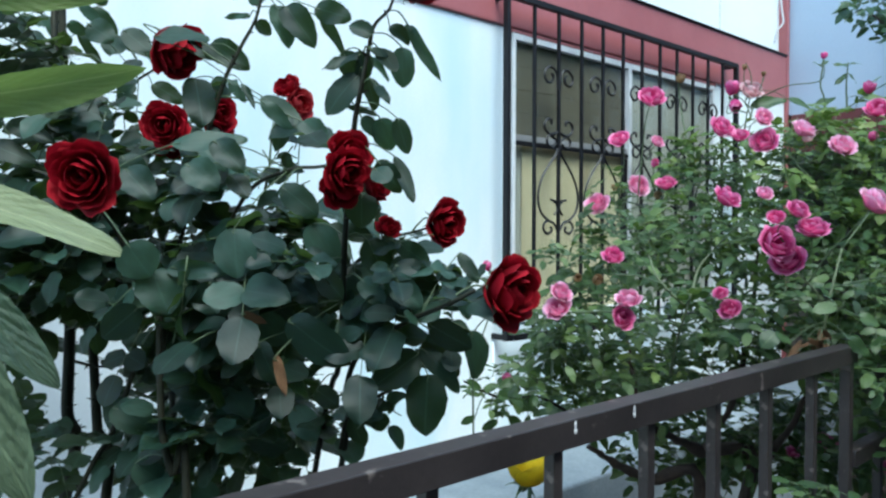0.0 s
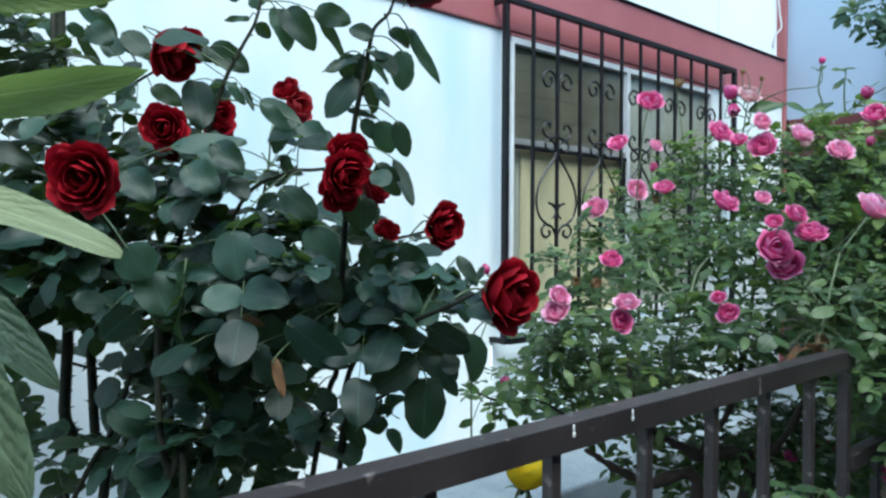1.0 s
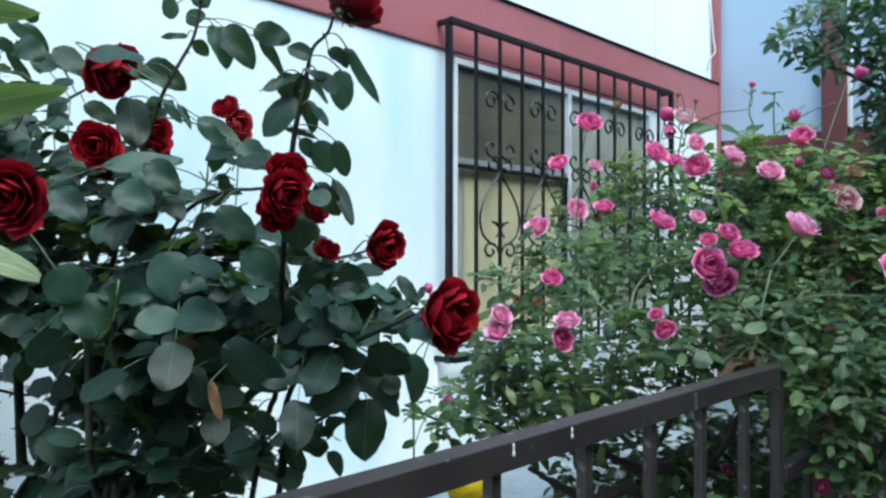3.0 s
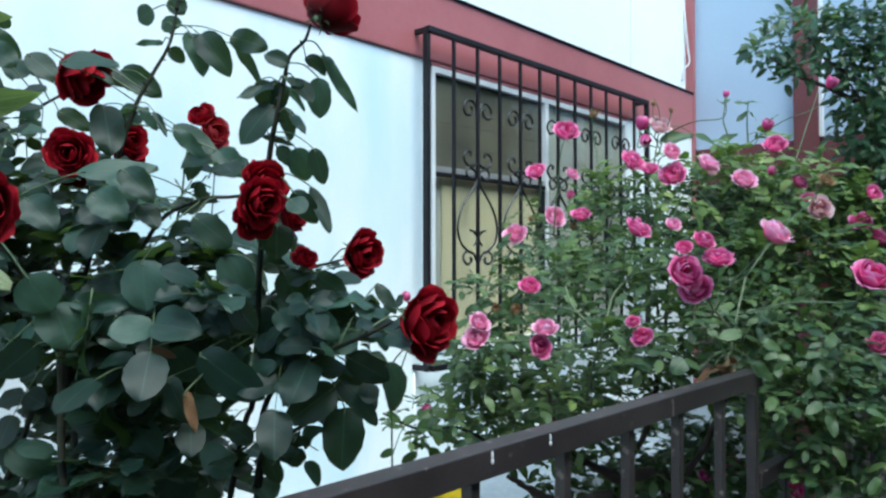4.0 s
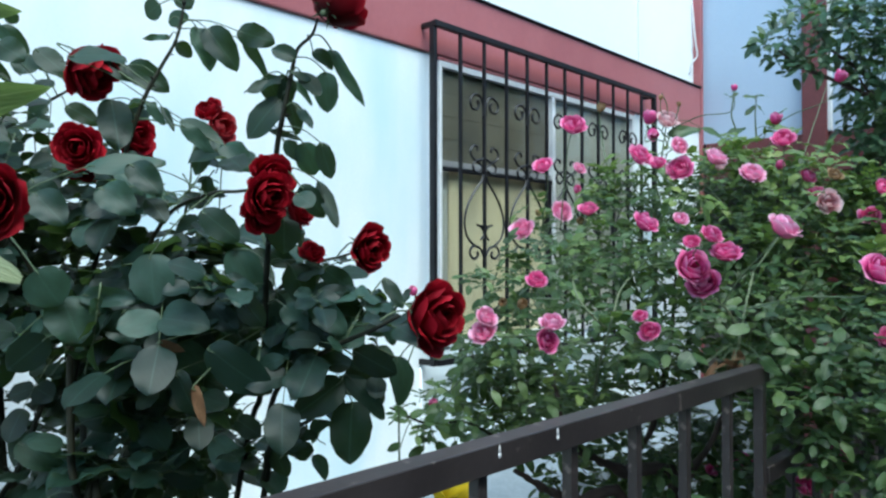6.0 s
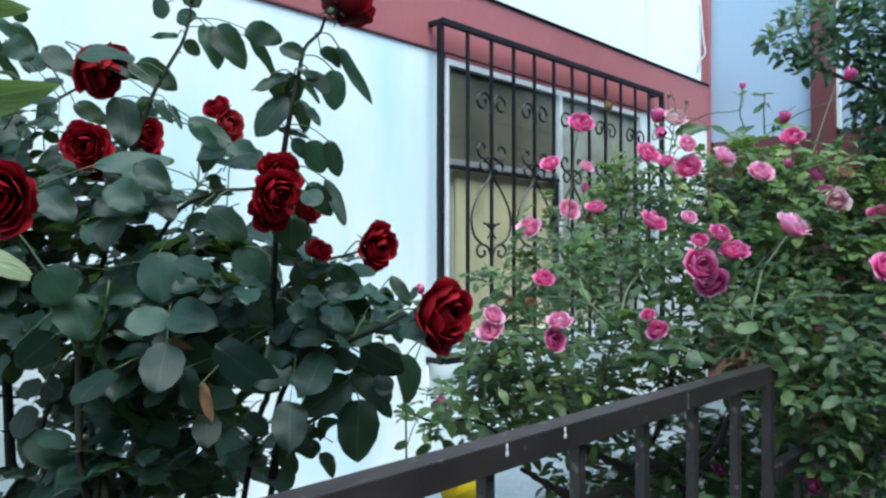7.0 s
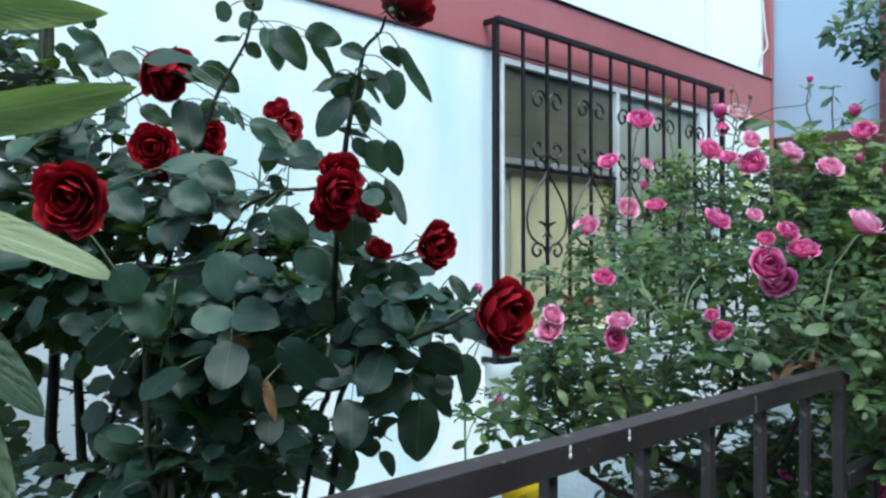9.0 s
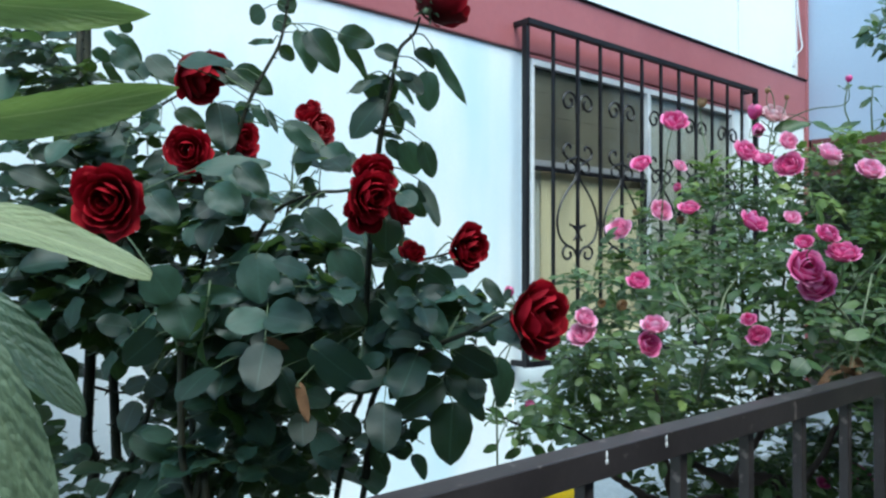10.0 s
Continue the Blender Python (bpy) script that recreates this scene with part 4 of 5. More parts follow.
leaf_row(red_bush, LEAF_RED, [
    (0.518, 1.237, 1.916, 0.574, 1.183, 1.936, 0.046),
    (0.484, 1.099, 1.730, 0.574, 1.041, 1.744, 0.036),
    (0.616, 1.275, 1.849, 0.645, 1.210, 1.867, 0.040),
    (0.453, 1.211, 1.719, 0.485, 1.181, 1.669, 0.046),
    (0.549, 1.134, 1.745, 0.567, 1.095, 1.703, 0.040),
    (0.697, 1.210, 1.840, 0.738, 1.147, 1.785, 0.040),
    (0.443, 1.433, 1.839, 0.476, 1.384, 1.810, 0.042),
    (0.362, 1.464, 1.782, 0.411, 1.411, 1.762, 0.036),
    (0.420, 1.447, 1.792, 0.467, 1.391, 1.779, 0.034),
    (0.330, 1.475, 1.750, 0.386, 1.422, 1.729, 0.042),
    (0.500, 1.491, 1.984, 0.536, 1.463, 1.956, 0.050),
    (0.557, 1.471, 1.980, 0.591, 1.434, 1.940, 0.044),
], BACK + Vector((0, 0, 0.6)), 55)
leaf_row(red_bush, LEAF_DRY, [
    (0.549, 0.919, 1.436, 0.557, 0.907, 1.381, 0.015),
], BACK, 0)
leaf_row(red_bush, LEAF_DRY, [
    (0.538, 0.988, 1.489, 0.561, 0.966, 1.473, 0.014),
], BACK, 7)
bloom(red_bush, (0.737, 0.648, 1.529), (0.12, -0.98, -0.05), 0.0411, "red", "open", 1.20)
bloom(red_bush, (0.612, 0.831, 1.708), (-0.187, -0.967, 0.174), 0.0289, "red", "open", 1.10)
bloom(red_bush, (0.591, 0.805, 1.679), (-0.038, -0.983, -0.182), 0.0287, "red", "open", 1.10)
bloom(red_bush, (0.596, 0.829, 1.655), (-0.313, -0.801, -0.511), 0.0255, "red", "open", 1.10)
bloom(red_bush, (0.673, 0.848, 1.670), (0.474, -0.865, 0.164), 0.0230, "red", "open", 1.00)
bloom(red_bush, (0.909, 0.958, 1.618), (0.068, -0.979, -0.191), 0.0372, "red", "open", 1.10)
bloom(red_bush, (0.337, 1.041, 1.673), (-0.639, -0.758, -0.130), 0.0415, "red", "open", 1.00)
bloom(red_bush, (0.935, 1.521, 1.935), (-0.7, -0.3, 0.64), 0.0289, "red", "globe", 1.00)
bloom(red_bush, (0.963, 1.499, 1.896), (0.1, -0.97, 0.1), 0.0321, "highlit", "globe", 1.00)
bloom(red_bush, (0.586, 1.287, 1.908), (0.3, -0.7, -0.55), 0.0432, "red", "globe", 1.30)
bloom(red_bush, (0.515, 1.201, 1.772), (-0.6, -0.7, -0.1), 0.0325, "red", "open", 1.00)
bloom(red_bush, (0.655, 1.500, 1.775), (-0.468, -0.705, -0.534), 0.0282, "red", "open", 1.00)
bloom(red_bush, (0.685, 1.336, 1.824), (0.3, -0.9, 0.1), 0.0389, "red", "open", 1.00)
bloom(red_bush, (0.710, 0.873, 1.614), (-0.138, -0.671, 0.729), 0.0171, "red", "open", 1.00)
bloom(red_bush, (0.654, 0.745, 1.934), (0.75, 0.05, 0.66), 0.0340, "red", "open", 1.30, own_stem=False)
bloom(red_bush, (0.774, 1.314, 1.797), (-0.057, -0.058, 0.997), 0.0105, "red", "", 1.0)
bloom(red_bush, (0.761, 1.326, 1.765), (-0.448, 0.295, 0.844), 0.0092, "red", "", 1.0)
bloom(red_bush, (0.788, 1.301, 1.765), (0.323, -0.424, 0.846), 0.0092, "red", "", 1.0)
RED_CLUMPS = [
    (0.492, 1.881, 1.927, 0.099, 0.062, 0.16, 1.20),
    (0.529, 1.927, 2.104, 0.090, 0.051, 0.16, 1.20),
    (0.729, 1.581, 1.773, 0.108, 0.060, 0.16, 0.70),
    (0.646, 1.205, 1.672, 0.077, 0.048, 0.16, 0.80),
    (0.490, 1.577, 1.723, 0.119, 0.065, 0.16, 1.50),
    (0.500, 1.716, 1.628, 0.128, 0.070, 0.16, 1.50),
    (0.644, 1.581, 1.582, 0.151, 0.081, 0.16, 1.30),
    (0.702, 1.152, 1.643, 0.077, 0.038, 0.16, 0.80),
    (0.454, 1.693, 1.985, 0.090, 0.090, 0.16, 0.90),
    (0.492, 1.428, 1.824, 0.110, 0.060, 0.16, 1.10),
    (0.412, 1.576, 1.770, 0.083, 0.052, 0.16, 1.00),
    (0.585, 1.337, 1.694, 0.090, 0.060, 0.16, 1.00),
    (0.477, 1.361, 1.594, 0.115, 0.077, 0.16, 1.30),
]
RED_CLUMPS += [
    (0.564, 1.053, 1.579, 0.101, 0.067, 0.16, 1.00),
    (0.650, 0.973, 1.570, 0.067, 0.050, 0.16, 1.00),
    (0.730, 0.898, 1.554, 0.076, 0.042, 0.16, 1.00),
    (0.741, 0.811, 1.500, 0.056, 0.056, 0.16, 1.00),
    (0.536, 1.227, 1.484, 0.120, 0.074, 0.16, 1.30),
    (0.604, 1.058, 1.466, 0.078, 0.060, 0.16, 1.00),
]
RED_CLUMPS += [
    (0.743, 0.897, 1.553, 0.075, 0.045, 0.120, 1.000),
    (0.736, 0.962, 1.486, 0.060, 0.045, 0.120, 0.900),
    (0.734, 1.033, 1.590, 0.060, 0.045, 0.120, 0.800),
    (0.758, 0.845, 1.583, 0.040, 0.030, 0.100, 0.800),
]
RED_CLUMPS += [
    (0.624, 1.243, 1.743, 0.055, 0.040, 0.100, 0.800),
    (0.666, 1.202, 1.695, 0.065, 0.040, 0.100, 0.800),
    (0.700, 1.139, 1.651, 0.065, 0.040, 0.100, 0.900),
    (0.711, 1.048, 1.617, 0.055, 0.035, 0.100, 0.900),
    (0.505, 1.364, 1.798, 0.060, 0.035, 0.100, 0.900),
    (0.412, 1.673, 1.999, 0.070, 0.060, 0.120, 1.000),
    (0.760, 1.209, 1.761, 0.040, 0.022, 0.080, 0.500),
]
RED_CLUMPS_LOW = [
    (0.383, 1.468, 1.52, 0.110, 0.070, 0.16, 1.50),
    (0.411, 1.411, 1.588, 0.090, 0.060, 0.16, 1.50),
    (0.349, 1.479, 1.617, 0.090, 0.060, 0.16, 1.50),
    (0.489, 1.797, 1.448, 0.084, 0.132, 0.16, 0.55),
    (0.486, 1.793, 1.185, 0.072, 0.132, 0.16, 0.35),
    (0.771, 1.006, 1.411, 0.046, 0.046, 0.16, 0.50),
    (0.617, 1.192, 1.312, 0.123, 0.094, 0.16, 1.20),
    (0.510, 1.550, 1.377, 0.097, 0.097, 0.16, 0.25),
    (0.682, 1.086, 1.301, 0.074, 0.074, 0.16, 0.80),
    (0.730, 0.967, 1.314, 0.035, 0.044, 0.16, 0.50),
    (0.529, 1.378, 1.214, 0.090, 0.080, 0.16, 0.45),
    (0.421, 1.553, 1.198, 0.052, 0.083, 0.16, 0.35),
    (0.761, 1.469, 1.489, 0.220, 0.162, 0.16, 1.40),
    (0.758, 1.465, 1.222, 0.209, 0.151, 0.16, 1.40),
    (0.384, 1.896, 1.496, 0.084, 0.360, 0.16, 0.60),
]
foliage(red_bush, RED_CLUMPS, LEAF_RED, 0.066, 13.0, 11, 200, BACK, lean=0.8)
foliage(red_bush, RED_CLUMPS_LOW, LEAF_RED, 0.066, 13.0, 12, 90, BACK, lean=0.3)

# ---- pink rose bush ----
pink_bush = thing("rose_bush", "sprawling pink rose bush with small bright green leaves", "rose bush", "rose bushes in the bed", at=(0, 0, 0))
cane(pink_bush, [(1.477, 0.872, 1.308), (1.425, 0.831, 1.377), (1.399, 0.797, 1.439), (1.412, 0.787, 1.495), (1.474, 0.805, 1.538), (1.608, 0.831, 1.583)], 0.0032, 0.0016, PALE_STALK, 2, 0)
cane(pink_bush, [(1.398, 0.799, 1.462), (1.374, 0.822, 1.493), (1.377, 0.850, 1.522), (1.446, 0.906, 1.553)], 0.003, 0.002, PALE_STALK, 1, 1)
cane(pink_bush, [(1.598, 0.610, 1.384), (1.583, 0.596, 1.453), (1.616, 0.597, 1.507), (1.745, 0.628, 1.572)], 0.003, 0.002, PALE_STALK, 0, 2)
cane(pink_bush, [(1.576, 0.603, 1.470), (1.560, 0.618, 1.503), (1.558, 0.651, 1.529)], 0.0025, 0.0018, PALE_STALK, 0, 3)
cane(pink_bush, [(1.154, 1.172, 1.289), (1.180, 1.148, 1.271), (1.215, 1.115, 1.253), (1.361, 1.128, 1.230), (1.535, 1.114, 1.132)], 0.0022, 0.004, CANE, 0, 4)
cane(pink_bush, [(2.296, 0.880, 2.099), (2.287, 0.886, 2.027), (2.296, 0.877, 1.963), (2.271, 0.896, 1.803)], 0.0018, 0.003, STALK, 0, 5)
cane(pink_bush, [(2.346, 0.833, 2.091), (2.341, 0.836, 2.027), (2.342, 0.833, 1.947)], 0.0015, 0.003, STALK, 0, 6)
cane(pink_bush, [(2.192, 1.278, 2.104), (2.197, 1.270, 1.998), (2.120, 1.187, 1.795)], 0.0012, 0.003, STALK, 0, 7)
cane(pink_bush, [(2.133, 1.031, 2.090), (2.145, 1.020, 2.034), (2.129, 1.031, 1.898)], 0.0012, 0.002, STALK, 0, 8)
cane(pink_bush, [(1.570, 1.155, 1.076), (1.620, 1.107, 1.035), (1.681, 1.049, 0.993), (1.773, 0.962, 0.951), (1.900, 1.200, 0.100)], 0.006, 0.022, WOOD, 0, 9)
cane(pink_bush, [(1.605, 1.049, 1.160), (1.684, 1.005, 1.113), (1.774, 0.964, 1.063), (1.919, 0.902, 0.976), (1.950, 1.250, 0.100)], 0.006, 0.02, WOOD, 0, 10)
cane(pink_bush, [(1.681, 1.049, 0.993), (1.615, 1.039, 1.132), (1.606, 1.050, 1.241), (1.692, 1.125, 1.393)], 0.011, 0.003, WOOD, 0, 11)
cane(pink_bush, [(1.774, 0.964, 1.063), (1.785, 0.883, 1.215), (1.817, 0.858, 1.405), (1.990, 0.927, 1.625)], 0.011, 0.003, WOOD, 0, 12)
cane(pink_bush, [(1.919, 0.902, 0.976), (1.904, 0.771, 1.188), (1.898, 0.707, 1.411), (2.105, 0.745, 1.653)], 0.011, 0.003, WOOD, 0, 13)
cane(pink_bush, [(1.582, 1.149, 1.286), (1.542, 1.188, 1.342), (1.522, 1.208, 1.398)], 0.004, 0.002, CANE, 0, 14)
cane(pink_bush, [(1.747, 0.923, 1.432), (1.754, 0.843, 1.464), (1.767, 0.757, 1.532)], 0.003, 0.002, STALK, 0, 15)
cane(pink_bush, [(2.334, 0.684, 1.733), (2.362, 0.735, 1.798), (2.459, 0.724, 1.948), (2.759, 0.751, 2.176)], 0.003, 0.0012, STALK, 0, 16)
cane(pink_bush, [(2.170, 0.996, 2.052), (2.162, 1.003, 2.011), (2.137, 1.023, 1.923)], 0.0012, 0.002, STALK, 0, 17)
cane(pink_bush, [(2.043, 1.408, 1.743), (1.953, 1.340, 1.677), (1.777, 1.201, 1.594)], 0.0012, 0.002, STALK, 0, 18)
bloom(pink_bush, (1.661, 1.036, 1.940), (-0.477, -0.538, 0.695), 0.0294, "pink", "globe", 0.95)
bloom(pink_bush, (1.848, 1.258, 1.873), (-0.667, -0.217, 0.713), 0.0253, "pink", "globe", 0.95)
bloom(pink_bush, (1.788, 0.917, 1.867), (-0.248, -0.717, 0.652), 0.0294, "pink", "open", 0.95)
bloom(pink_bush, (1.908, 0.935, 1.860), (-0.372, -0.230, 0.899), 0.0215, "pink", "globe", 0.95)
bloom(pink_bush, (1.955, 0.892, 1.903), (-0.464, -0.812, 0.354), 0.0215, "light", "globe", 0.95)
bloom(pink_bush, (1.952, 0.894, 1.843), (-0.853, -0.145, 0.502), 0.0294, "pink", "globe", 0.95)
bloom(pink_bush, (1.828, 0.739, 1.850), (0.010, -0.644, 0.765), 0.0251, "light", "globe", 0.95)
bloom(pink_bush, (1.891, 0.679, 1.812), (-0.477, -0.538, 0.695), 0.0276, "light", "open", 0.95)
bloom(pink_bush, (1.948, 0.628, 1.897), (-0.667, -0.217, 0.713), 0.0251, "pink", "globe", 0.95)
bloom(pink_bush, (1.901, 1.167, 1.862), (-0.248, -0.717, 0.652), 0.0175, "light", "globe", 0.95)
bloom(pink_bush, (1.917, 1.150, 1.750), (-0.372, -0.230, 0.899), 0.0248, "pink", "globe", 0.95)
bloom(pink_bush, (1.862, 1.200, 1.739), (-0.464, -0.812, 0.354), 0.0262, "light", "globe", 0.95)
bloom(pink_bush, (1.819, 1.315, 1.693), (-0.853, -0.145, 0.502), 0.0313, "light", "open", 0.95)
bloom(pink_bush, (1.520, 0.766, 1.683), (0.010, -0.644, 0.765), 0.0259, "pink", "globe", 0.95)
bloom(pink_bush, (1.574, 0.716, 1.689), (-0.477, -0.538, 0.695), 0.0152, "light", "globe", 0.95)
bloom(pink_bush, (1.588, 0.701, 1.640), (-0.667, -0.217, 0.713), 0.0162, "pink", "globe", 0.95)
bloom(pink_bush, (1.462, 0.601, 1.651), (-0.248, -0.717, 0.652), 0.0191, "pink", "globe", 0.95)
bloom(pink_bush, (1.481, 0.583, 1.621), (-0.372, -0.230, 0.899), 0.0254, "pink", "open", 0.95)
bloom(pink_bush, (1.484, 0.647, 1.588), (-0.464, -0.812, 0.354), 0.0332, "pink", "globe", 0.95)
bloom(pink_bush, (1.505, 0.641, 1.556), (-0.853, -0.145, 0.502), 0.0294, "pink", "globe", 0.95)
bloom(pink_bush, (1.549, 0.492, 1.667), (0.010, -0.644, 0.765), 0.0282, "light", "globe", 0.95)
bloom(pink_bush, (1.260, 0.870, 1.563), (-0.477, -0.538, 0.695), 0.0183, "pink", "globe", 0.95)
bloom(pink_bush, (1.179, 0.943, 1.463), (-0.667, -0.217, 0.713), 0.0234, "light", "open", 0.95)
bloom(pink_bush, (1.187, 0.936, 1.492), (-0.248, -0.717, 0.652), 0.0183, "light", "globe", 0.95)
bloom(pink_bush, (1.280, 0.849, 1.482), (-0.372, -0.230, 0.899), 0.0213, "light", "globe", 0.95)
bloom(pink_bush, (1.274, 0.853, 1.441), (-0.464, -0.812, 0.354), 0.0203, "pink", "globe", 0.95)
bloom(pink_bush, (1.422, 0.716, 1.460), (-0.853, -0.145, 0.502), 0.0183, "pink", "globe", 0.95)
bloom(pink_bush, (0.958, 0.908, 1.471), (0.010, -0.644, 0.765), 0.0161, "pink", "open", 0.95)
bloom(pink_bush, (2.005, 0.750, 1.082), (-0.477, -0.538, 0.695), 0.0287, "pink", "globe", 0.95)
bloom(pink_bush, (1.410, 0.728, 1.490), (-0.667, -0.217, 0.713), 0.0131, "pink", "globe", 0.95)
bloom(pink_bush, (2.147, 1.017, 2.017), (-0.325, -0.609, 0.723), 0.0294, "pale", "globe", 0.95)
bud(pink_bush, (2.211, 1.108, 2.043), (-0.127, -0.287, 0.949), 0.0630, "pink")
bud(pink_bush, (2.217, 1.102, 1.984), (-0.349, -0.562, -0.750), 0.0533, "pink")
bud(pink_bush, (2.040, 1.262, 1.815), (-0.517, -0.552, 0.654), 0.0363, "pink")
bud(pink_bush, (2.150, 0.712, 1.982), (-0.295, -0.313, 0.903), 0.0452, "pink")
bud(pink_bush, (2.048, 0.668, 1.842), (-0.258, -0.673, 0.694), 0.0344, "pink")
bud(pink_bush, (2.067, 0.792, 2.061), (0.016, -0.125, 0.992), 0.0249, "pink")
bud(pink_bush, (1.222, 1.110, 1.297), (-0.127, -0.287, 0.949), 0.0294, "pink")
bud(pink_bush, (1.193, 1.142, 1.535), (-0.509, -0.005, 0.861), 0.0311, "pink")
bud(pink_bush, (2.035, 0.817, 1.850), (-0.268, -0.915, 0.303), 0.0362, "pale")
bloom(pink_bush, (2.092, 0.611, 1.815), (-0.248, -0.717, 0.652), 0.0201, "pink", "globe", 0.95)
bloom(pink_bush, (2.107, 0.595, 1.776), (-0.372, -0.230, 0.899), 0.0201, "pink", "open", 0.95)
bloom(pink_bush, (2.215, 0.470, 1.784), (-0.464, -0.812, 0.354), 0.0201, "pink", "globe", 0.95)
bloom(pink_bush, (2.193, 0.498, 1.714), (-0.853, -0.145, 0.502), 0.0230, "pink", "globe", 0.95)
bloom(pink_bush, (2.226, 0.460, 1.679), (0.010, -0.644, 0.765), 0.0317, "pink", "globe", 0.95)
bloom(pink_bush, (1.629, 0.346, 1.585), (-0.477, -0.538, 0.695), 0.0317, "pink", "globe", 0.95)
bloom(pink_bush, (1.860, 0.386, 1.438), (-0.667, -0.217, 0.713), 0.0253, "pink", "open", 0.95)
bloom(pink_bush, (1.796, 0.467, 1.191), (-0.248, -0.717, 0.652), 0.0176, "pink", "globe", 0.95)
bloom(pink_bush, (2.020, 0.545, 1.740), (-0.746, -0.653, 0.134), 0.0261, "pale", "globe", 0.95)
bud(pink_bush, (2.354, 0.603, 2.114), (-0.160, -0.561, 0.812), 0.0498, "pink")
bud(pink_bush, (2.198, 1.272, 2.090), (-0.428, -0.456, 0.780), 0.0406, "dry")
bud(pink_bush, (1.334, 1.010, 1.509), (-0.635, -0.679, 0.369), 0.0277, "dry")
bud(pink_bush, (1.365, 0.981, 1.505), (-0.416, -0.817, 0.398), 0.0346, "dry")
bloom(pink_bush, (1.921, 0.505, 1.796), (-0.436, -0.611, 0.661), 0.0153, "dry", "globe", 0.95)
bud(pink_bush, (2.045, 1.255, 1.720), (-0.587, -0.627, 0.512), 0.0339, "dry")
bud(pink_bush, (2.131, 1.033, 2.078), (-0.123, -0.128, 0.984), 0.0208, "dry")
bud(pink_bush, (2.171, 0.996, 2.059), (-0.123, -0.128, 0.984), 0.0208, "dry")
bud(pink_bush, (2.043, 1.408, 1.751), (-0.123, -0.128, 0.984), 0.0305, "dry")
bloom(pink_bush, (1.984, 0.590, 1.058), (-0.467, -0.526, 0.711), 0.0226, "pink", "globe", 0.95)
bloom(pink_bush, (1.942, 0.805, 1.067), (-0.467, -0.526, 0.711), 0.0156, "pink", "open", 0.95)
leaf_row(pink_bush, LEAF_PINK, [
    (2.326, 0.828, 2.079, 2.292, 0.855, 2.083, 0.016),
    (2.337, 0.829, 2.083, 2.364, 0.803, 2.092, 0.016),
    (2.351, 0.839, 2.058, 2.306, 0.854, 2.028, 0.019),
    (2.311, 0.821, 2.052, 2.343, 0.801, 2.035, 0.019),
    (2.272, 0.880, 2.075, 2.243, 0.888, 2.087, 0.013),
    (2.324, 0.898, 2.089, 2.333, 0.883, 2.104, 0.013),
    (2.165, 1.029, 1.966, 2.237, 0.955, 1.995, 0.042),
    (2.229, 0.952, 1.988, 2.265, 0.895, 1.968, 0.035),
    (2.288, 0.897, 1.972, 2.338, 0.862, 1.998, 0.029),
    (2.380, 0.801, 1.988, 2.429, 0.761, 2.004, 0.035),
], HALF_UP, 0)
leaf_row(pink_bush, LEAF_PINK, [
    (1.172, 1.140, 1.273, 1.140, 1.144, 1.298, 0.019),
    (1.183, 1.138, 1.269, 1.202, 1.119, 1.286, 0.022),
    (1.181, 1.099, 1.264, 1.195, 1.057, 1.282, 0.026),
    (1.225, 1.108, 1.252, 1.256, 1.071, 1.233, 0.026),
    (1.165, 1.150, 1.212, 1.147, 1.179, 1.201, 0.019),
    (1.187, 1.129, 1.219, 1.217, 1.116, 1.225, 0.021),
    (1.184, 1.102, 1.212, 1.163, 1.131, 1.190, 0.019),
    (1.204, 1.089, 1.217, 1.238, 1.071, 1.191, 0.024),
], HALF_UP, 7)
leaf_row(pink_bush, LEAF_PINK, [
    (1.467, 0.616, 1.401, 1.427, 0.629, 1.421, 0.028),
    (1.397, 0.615, 1.423, 1.366, 0.624, 1.404, 0.035),
    (1.551, 0.546, 1.406, 1.578, 0.511, 1.375, 0.032),
    (1.512, 0.553, 1.471, 1.470, 0.577, 1.464, 0.029),
    (1.534, 0.522, 1.451, 1.555, 0.490, 1.437, 0.029),
], HALF_UP, 14)
dead = random.Random(5)
for k in range(3):
    leaf_row(pink_bush, LEAF_DRY, [(1.552 + dead.uniform(-0.03, 0.05), 0.630 + dead.uniform(-0.04, 0.03), 1.415 - 0.014 * i, 1.552 + dead.uniform(-0.04, 0.06),
                                    0.622 + dead.uniform(-0.04, 0.03), 1.392 - 0.014 * i, dead.uniform(0.008, 0.014)) for i in range(4)], HALF_UP, k, 0.9)
PINK_CLUMPS = [
    (1.385, 1.072, 1.553, 0.060, 0.050, 0.120, 0.800),
    (1.501, 1.086, 1.624, 0.050, 0.045, 0.120, 0.700),
    (1.266, 0.994, 1.399, 0.060, 0.045, 0.120, 1.000),
    (1.196, 1.026, 1.312, 0.050, 0.030, 0.100, 0.500),
    (1.393, 1.073, 1.418, 0.101, 0.101, 0.16, 1.25),
    (1.400, 1.094, 1.300, 0.112, 0.064, 0.16, 1.40),
    (1.657, 1.086, 1.567, 0.112, 0.098, 0.16, 1.00),
    (2.046, 1.404, 1.734, 0.088, 0.070, 0.16, 0.50),
    (2.126, 1.181, 1.779, 0.118, 0.101, 0.16, 0.90),
    (1.910, 1.076, 1.594, 0.152, 0.122, 0.16, 1.00),
    (1.520, 0.909, 1.434, 0.124, 0.099, 0.16, 0.80),
    (2.142, 1.016, 1.771, 0.128, 0.096, 0.16, 1.00),
    (1.775, 0.827, 1.596, 0.145, 0.106, 0.16, 1.00),
    (1.648, 0.791, 1.447, 0.136, 0.099, 0.16, 1.00),
    (2.271, 0.896, 1.819, 0.112, 0.096, 0.16, 0.90),
]
